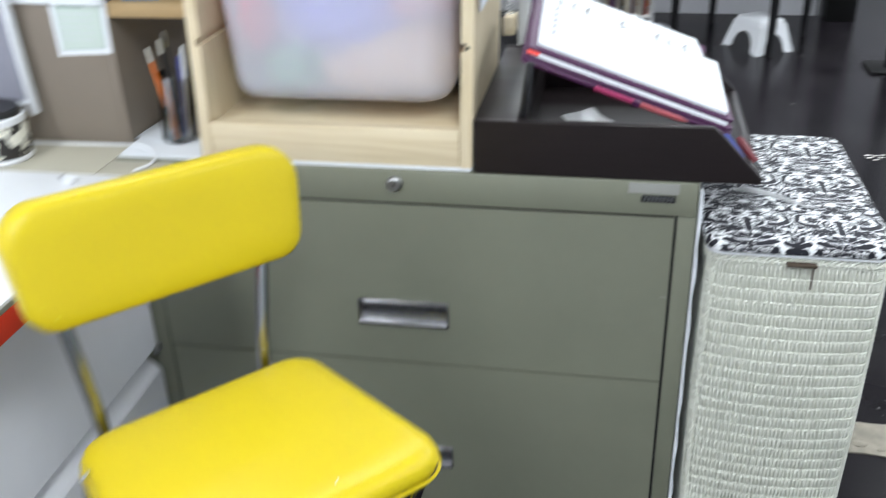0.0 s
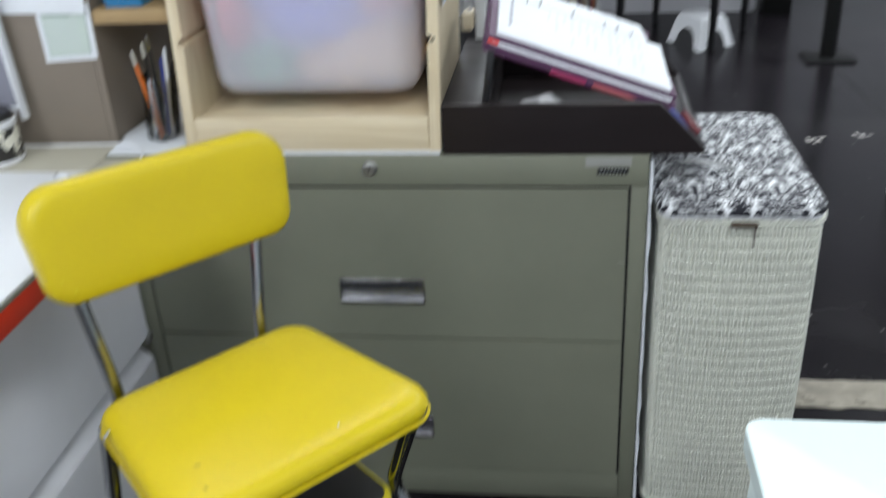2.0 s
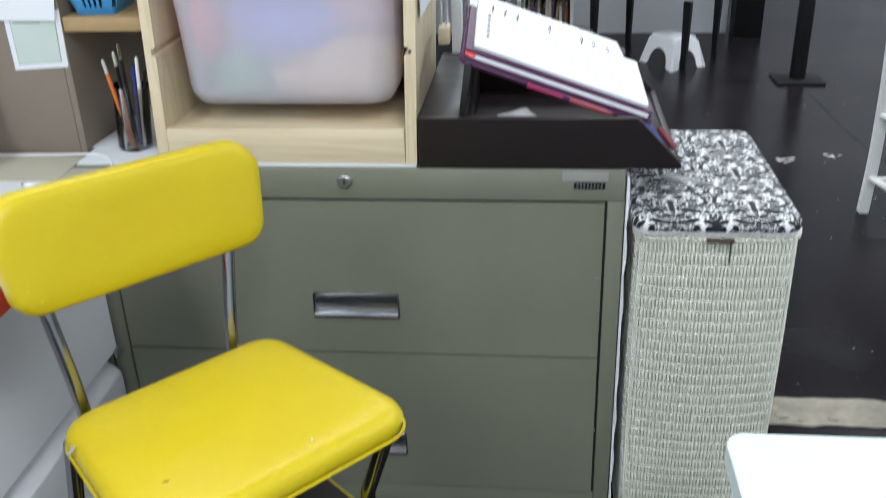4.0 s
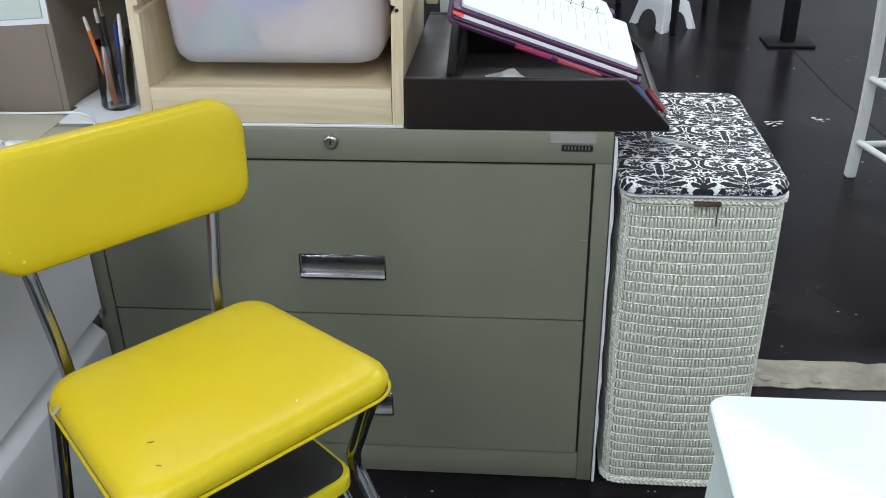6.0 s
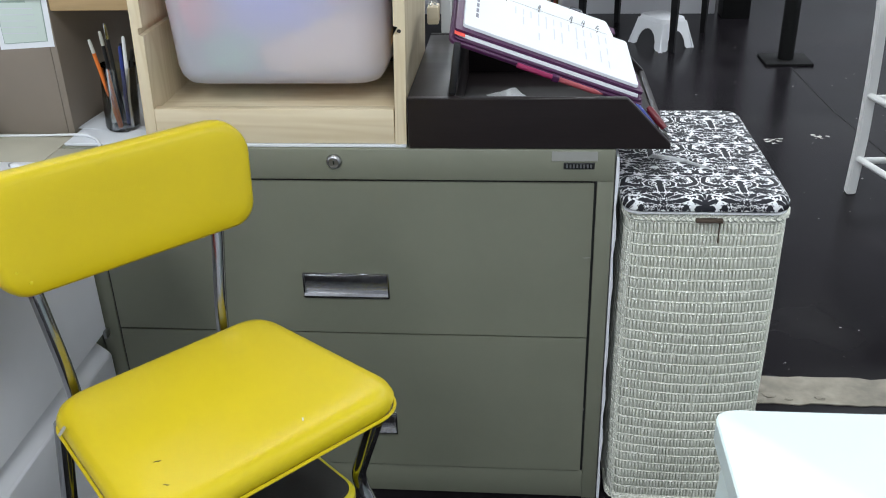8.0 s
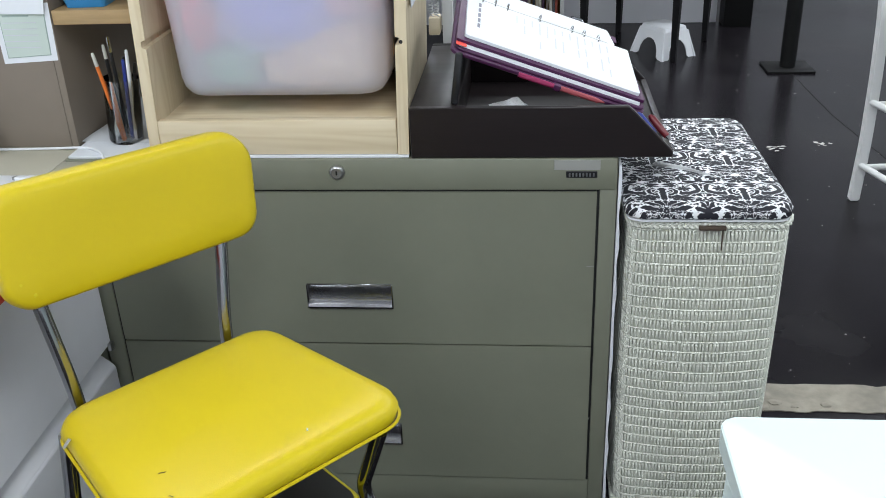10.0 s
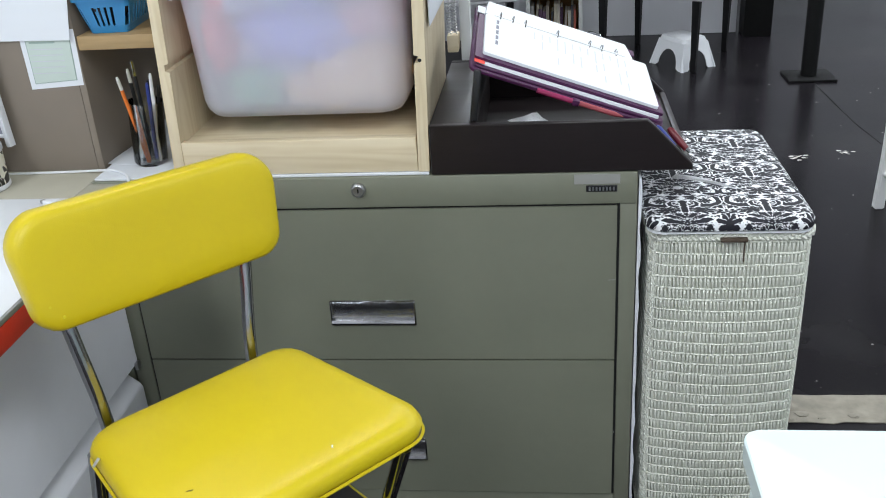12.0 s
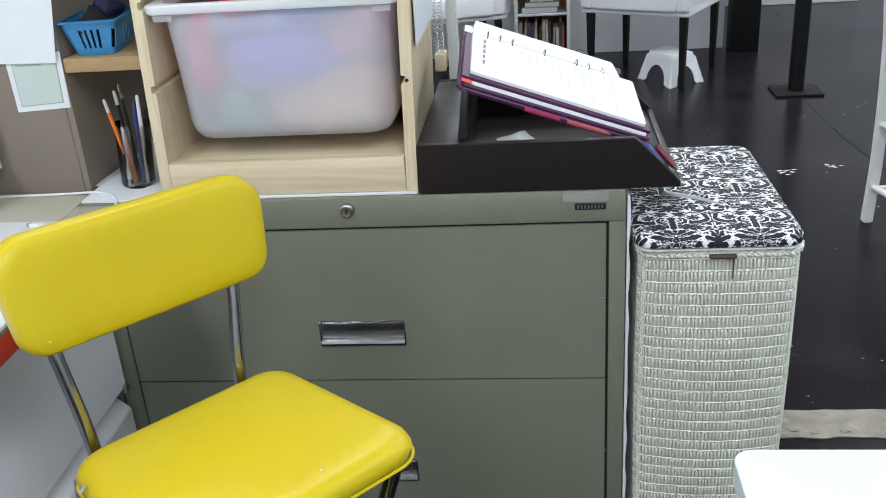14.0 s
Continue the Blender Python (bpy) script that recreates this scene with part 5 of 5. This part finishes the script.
tagged(new("paint_chips", me), "small pale chips and specks on the black floor", "debris", kind="stuff")
rnd = random.Random(21)
for k, (x, y, r) in enumerate(((0.825, 0.377, 0.016), (0.852, 0.350, 0.010), (0.890, 0.337, 0.006), (0.960, 0.344, 0.009), (0.818, 0.332, 0.012))):
    bm = bmesh.new()
    bmesh.ops.create_icosphere(bm, subdivisions=2, radius=1)
    for v in bm.verts:
        v.co *= 1 + 0.7 * noise.noise(v.co * 2.6 + Vector((k * 3, 0, 0)))
        v.co = Vector((v.co.x * r * 1.3, v.co.y * r, v.co.z * r * 0.3))
    solo("concrete_lump", bm, M["concrete"], "crumbled lump of concrete on the worn strip", "rubble", (x, y, 0.0035), "lumps on the strip")
crack = [(1.512, 2.92), (1.518, 2.59), (1.526, 2.32), (1.55, 2.078), (1.60, 1.60)]
solo("floor_joint", prism([(x - 0.0015, y) for x, y in crack] + [(x + 0.0015, y) for x, y in reversed(crack)], 0.0003, 0.0011, "z", 0), M["dark_gap"], "dark joint line in the floor", "floor joint", kind="structure")


# ---- far side of the room ----
pole = thing("pole", (1.509, 3.02, 0), "black round steel pole on a square floor plate", "pole")
part("shaft", lathe([(0.0355, 0.0125), (0.0355, 2.99)], 20), M["black_steel"], pole)
part("base_plate", box(-0.107, -0.093, 0.001, 0.107, 0.093, 0.011, 0.002), M["black_steel"], pole)
solo("plinth", box(1.70, 5.135, 0.0, 2.43, 5.188, 0.061, 0.004), M["white_wood"], "low white plinth along the far wall", "plinth")
solo("wall_panel", box(1.55, 5.15, 0.0615, 2.43, 5.188, 2.4, 0.004), M["white_wall"], "flush white panel above the plinth", "panel", kind="structure")
# the sitting corner is laid out in its own coordinates, then set down in the room
CORNER = pose(-0.080, -0.010, 0, 0, 0, -1.53) @ Matrix.Scale(0.9175, 4)
before_corner = set(bpy.data.objects)
solo("wall_partition", box(-2.75, 4.38, 0.0, 1.44, 4.52, 3.25, 0.004), M["white_wall"], "white partition wall behind the armchairs", "wall", kind="structure")
solo("column", box(1.462, 4.25, 0.0, 1.625, 4.42, 3.25, 0.006), M["black_steel"], "black square column at the end of the partition", "column")


def bookcase():
    b = thing("bookcase", (0.350, 4.10, 0), "small white open bookcase", "bookcase")
    W, D, HT = 0.165, 0.26, 0.475
    for x0, x1 in ((-W, -W + 0.022), (W - 0.022, W)):
        part("side_panel", box(x0, 0, 0.0, x1, D, HT, 0.002), M["white_wood"], b)
    part("top_panel", box(-W + 0.0222, 0, HT - 0.028, W - 0.0222, D, HT, 0.002), M["white_wood"], b)
    part("shelf", box(-W + 0.0222, 0.004, 0.292, W - 0.0222, D - 0.012, 0.306, 0.002), M["white_wood"], b)
    part("shelf", box(-W + 0.0222, 0.004, 0.03, W - 0.0222, D - 0.012, 0.046, 0.002), M["white_wood"], b)
    part("back_panel", box(-W + 0.0222, D - 0.011, 0.03, W - 0.0222, D - 0.003, HT - 0.03, 0), M["wood_tan"], b)
    for s in (-1, 1):
        part("corner_bracket", prism([(s * (W - 0.0225), HT - 0.0285), (s * (W - 0.0225), HT - 0.072), (s * (W - 0.066), HT - 0.0285)][::s], 0.0, 0.012, "y", 0), M["white_wood"], b)
    return b


bookcase()
BOOKC = [(0.55, 0.50, 0.40), (0.20, 0.22, 0.12), (0.62, 0.58, 0.5), (0.10, 0.05, 0.10), (0.5, 0.12, 0.08), (0.55, 0.33, 0.12), (0.4, 0.35, 0.3), (0.03, 0.12, 0.22), (0.45, 0.45, 0.44), (0.08, 0.08, 0.09)]
for k, c in enumerate(BOOKC):
    M["book%d" % k] = material("book_cover", c, 0.6, grain=0.08)


def book(at, w, d, h, k, rz=0, ry=0):
    b = thing("book", at, "book with a coloured spine in the bookcase", "book", "books in the bookcase", rz=rz)
    b.matrix_world = pose(*at, 0, ry, rz)
    part("cover", box(0, 0, 0, w, d, h, 0.0015, 1), M["book%d" % (k % 10)], b)
    part("pages", box(0.0025, 0.004, h + 0.0002, w - 0.0025, d - 0.003, h + 0.001, 0), M["paper_cream"], b)


rnd = random.Random(5)
x = 0.211
k = 0
while x < 0.478:
    w = rnd.uniform(0.012, 0.024)
    book((x, 4.115 + rnd.uniform(0, 0.02), 0.0465), w, 0.14, rnd.uniform(0.16, 0.215), rnd.randint(0, 9), 0, 4 if k % 4 == 1 else 0)
    x += w + 0.002 + (0.012 if k % 4 == 1 else 0)
    k += 1
for z, w, h, kk, x0 in ((0.3065, 0.21, 0.035, 8, 0.23), (0.3425, 0.20, 0.028, 2, 0.25), (0.3715, 0.14, 0.022, 4, 0.28)):
    b = thing("book", (x0, 4.112, z), "thick book lying flat on the upper shelf", "book", "books in the bookcase")
    part("cover", box(0, 0, 0, w, 0.16, h, 0.002, 1), M["book%d" % kk], b)
    part("pages", box(0.003, -0.001, 0.004, w - 0.003, -0.0001, h - 0.004, 0), M["paper"], b)

rb = thing("lacquer_box", (0.36, 4.10, 0.4755), "dark red lacquered box on the bookcase", "box")
part("body", box(-0.178, 0, 0, 0.178, 0.24, 0.078, 0.004), M["dark_red"], rb)
part("lid", box(-0.186, -0.008, 0.0785, 0.186, 0.248, 0.108, 0.004), M["dark_red"], rb)
knob = part("latch", lathe([(0.006, 0), (0.007, 0.006), (0.004, 0.01)], 10), M["steel"], rb)
knob.matrix_local = pose(0, -0.008, 0.088, 90, 0, 0)


def flap_table():
    out = rounded([(-0.008, 3.60), (0.765, 3.60), (0.755, 3.90), (0.0, 3.90)], [0.05, 0.06, 0.03, 0.03], 6)
    w = thing("wall_table", (0, 0, 0), "tan wooden table leaf with dark marks on a white wall arm", "table")
    part("tabletop", prism([tuple(p) for p in out], 0.680, 0.704, "z", 0.003), M["wood_tan"], w)
    part("arm", box(0.35, 3.70, 0.652, 0.40, 4.379, 0.6795, 0.002), M["white_wood"], w, "white wall arm")
    for x0, y0, r in ((0.05, 3.66, 0.03), (0.19, 3.64, 0.022), (0.27, 3.68, 0.02), (0.70, 3.65, 0.02), (0.62, 3.68, 0.03), (0.45, 3.67, 0.03)):
        s = part("dark_mark", pad([(-r, -r * 0.3), (r, -r * 0.35), (r * 0.8, r * 0.3), (-r * 0.9, r * 0.25)], 0.004, [(0, 0), (0.0008, 0.001)], 3), M["bristle"], w)
        s.matrix_local = pose(x0, y0, 0.7042, 0, 0, 25)
    return w


flap_table()
for ob in set(bpy.data.objects) - before_corner:
    if ob.parent is None:
        ob.matrix_world = CORNER @ ob.matrix_world


def armchair():
    a = thing("armchair", (0, 0, 0), "white slipcovered armchair with dark wooden legs", "armchair", "armchairs by the partition")
    W, D = 0.56, 0.52

    def soft(x0, y0, z0, x1, y1, z1, r=0.02):
        return box(x0, y0, z0, x1, y1, z1, r, 4)
    part("seat", soft(-W / 2 + 0.06, -D / 2 - 0.02, 0.365, W / 2 - 0.06, D / 2 - 0.06, 0.475), M["slip"], a)
    part("skirt", soft(-W / 2, -D / 2, 0.345, W / 2, D / 2, 0.42, 0.012), M["slip"], a)
    part("backrest", soft(-W / 2, D / 2 - 0.09, 0.36, W / 2, D / 2 + 0.01, 0.82, 0.03), M["slip"], a)
    for s in (-1, 1):
        bm = soft(s * W / 2 - 0.035 - s * 0.035, -D / 2 - 0.015, 0.365, s * W / 2 + 0.035 - s * 0.035, D / 2 - 0.05, 0.575, 0.022)
        for v in bm.verts:
            v.co.z += max(0, v.co.z - 0.45) * 0.5 * (v.co.y + D / 2) / D
        part("arm", bm, M["slip"], a)
        for y in (-D / 2 + 0.035, D / 2 - 0.035):
            leg = lathe([(0.017, 0.002), (0.026, 0.40)], 4)
            p = part("leg", leg, M["black_wood"], a)
            p.matrix_local = pose(s * (W / 2 - 0.04), y, 0, 0, 0, 45)
    return a


ac = armchair()
ac.matrix_world = pose(0.90, 3.476, 0, 0, 0, -28)
copy_thing(ac, pose(-0.165, 3.50, 0, 0, 0, 13))

bm = bmesh.new()
bmesh.ops.create_grid(bm, x_segments=40, y_segments=40, size=0.5)
for v in bm.verts:
    x, y = v.co.x * 0.34, v.co.y * 0.62
    z = 0.49 + (0.0 if y < 0.0 else y * 1.45)
    yy = y if y < 0.0 else y * 0.32
    w = noise.fractal(Vector((x * 9, y * 9, 1)), 0.8, 2, 4)
    edge = 0.06 * noise.noise(Vector((x * 8, y * 8, 4)))
    v.co = Vector((x + edge, yy + edge * 0.6, z + 0.015 + 0.03 * w))
ext = bmesh.ops.extrude_face_region(bm, geom=bm.faces[:])
bmesh.ops.translate(bm, vec=(0, 0.01, 0.03), verts=[v for v in ext["geom"] if isinstance(v, bmesh.types.BMVert)])
solo("fur_throw", bm, M["fur"], "shaggy dark grey fur throw on the armchair", "throw", (0.98, 3.545, -0.012), rz=-28)


def kid_stool():
    k = thing("step_stool", (0.973, 3.324, 0), "small white plastic step stool under the armchair", "stool", rz=121)
    part("top", pad([(-0.115, -0.085), (0.115, -0.085), (0.115, 0.085), (-0.115, 0.085)], 0.03, [(0.15, -0.004), (0.16, 0), (0.172, 0.004), (0.176, 0.012)], 5), M["white_plastic"], k)
    for side in range(4):
        a = side * 90
        hw, dd = (0.128, 0.097) if side % 2 == 0 else (0.097, 0.128)
        out = [(-hw - 0.03, 0.0), (-hw + 0.022, 0.0)]
        for i in range(9):
            th = math.pi * (1 - i / 8)
            out.append((0.078 * (hw / 0.118) * math.cos(th), 0.01 + 0.098 * math.sin(th)))
        out += [(hw - 0.022, 0.0), (hw + 0.03, 0.0), (hw - 0.014, 0.152), (-hw + 0.014, 0.152)]
        bm = prism(out, -0.003, 0.003, "y", 0)
        for v in bm.verts:
            v.co.y += -dd - 0.03 * (1 - v.co.z / 0.152) + 0.014
        p = part("side_panel", bm, M["white_plastic"], k)
        p.matrix_local = pose(0, 0, 0, 0, 0, a)
    k.scale = (0.85, 0.85, 0.85)
    return k


kid_stool()


def ladder_chair():
    c = thing("high_chair", (1.357, 1.483, 0), "white painted wooden ladder-back high chair", "chair")
    c.scale = (0.957, 0.957, 0.957)
    for x, y in ((0.0, 0.0), (0.46, 0.04)):
        pts = [(x - 0.004, y, 0.0), (x + 0.004, y, 0.20), (x + 0.002, y, 0.42), (x - 0.006, y, 0.62), (x - 0.032, y, 0.86)]
        if x > 0.1:
            pts = [(q[0] + 0.0, q[1], q[2]) for q in pts]
        bm = bmesh.new()
        rings = [[Vector((p[0] + dx * 0.016, p[1] + dy * 0.017, p[2])) for dx, dy in ((-1, -1), (1, -1), (1, 1), (-1, 1))] for p in bend(pts, 0.06, 5)]
        loft(rings, True, bm)
        bmesh.ops.bevel(bm, geom=[e for e in bm.edges], offset=0.004, segments=2, affect="EDGES")
        part("back_leg", bm, M["white_wood"], c)
    for x, y in ((0.10, -0.42), (0.50, -0.40)):
        part("front_leg", lathe([(0.015, 0), (0.019, 0.3), (0.019, 0.60)], 10), M["white_wood"], c).matrix_local = pose(x, y, 0)
    for z in (0.115, 0.33):
        part("rung", tube([(0.0, -0.012, z + 0.012), (0.10, -0.415, z + 0.02)], 0.011, 10), M["white_wood"], c)
        part("rung", tube([(0.012, 0.0, z), (0.455, 0.03, z)], 0.011, 10), M["white_wood"], c)
    part("seat", box(0.005, -0.46, 0.602, 0.50, 0.012, 0.640, 0.008), M["white_wood"], c)
    part("back_slat", box(-0.03, -0.008, 0.755, 0.42, 0.012, 0.835, 0.004), M["white_wood"], c)
    return c


ladder_chair()


# ---- behind the tray ----
solo("paper_sheet", box(0.1300, 0.03, 0.945, 0.1315, 0.285, 1.30, 0.0004, 1), M["paper"], "white sheet taped on the side of the pine frame", "paper")
sb = thing("wall_rail", (0.126, 0.432, 0), "upright white rail with a pale wire coil and wooden block", "rail")
part("post", box(0.014, 0.0, 0.0, 0.034, 0.03, 1.9, 0.002), M["white_wood"], sb, "white upright")
part("block", box(-0.012, -0.012, 0.808, 0.010, 0.03, 0.842, 0.003), M["pine_x"], sb, "small pine block")
for x in (-0.0075, 0.0035):
    coil = [(x + 0.0042 * math.cos(k * 1.05), 0.004 * math.sin(k * 1.05), 0.8425 + k * 0.00105) for k in range(420)]
    part("coil", tube(coil, 0.0011, 5), M["coil_wire"], sb, "pale wire coil")
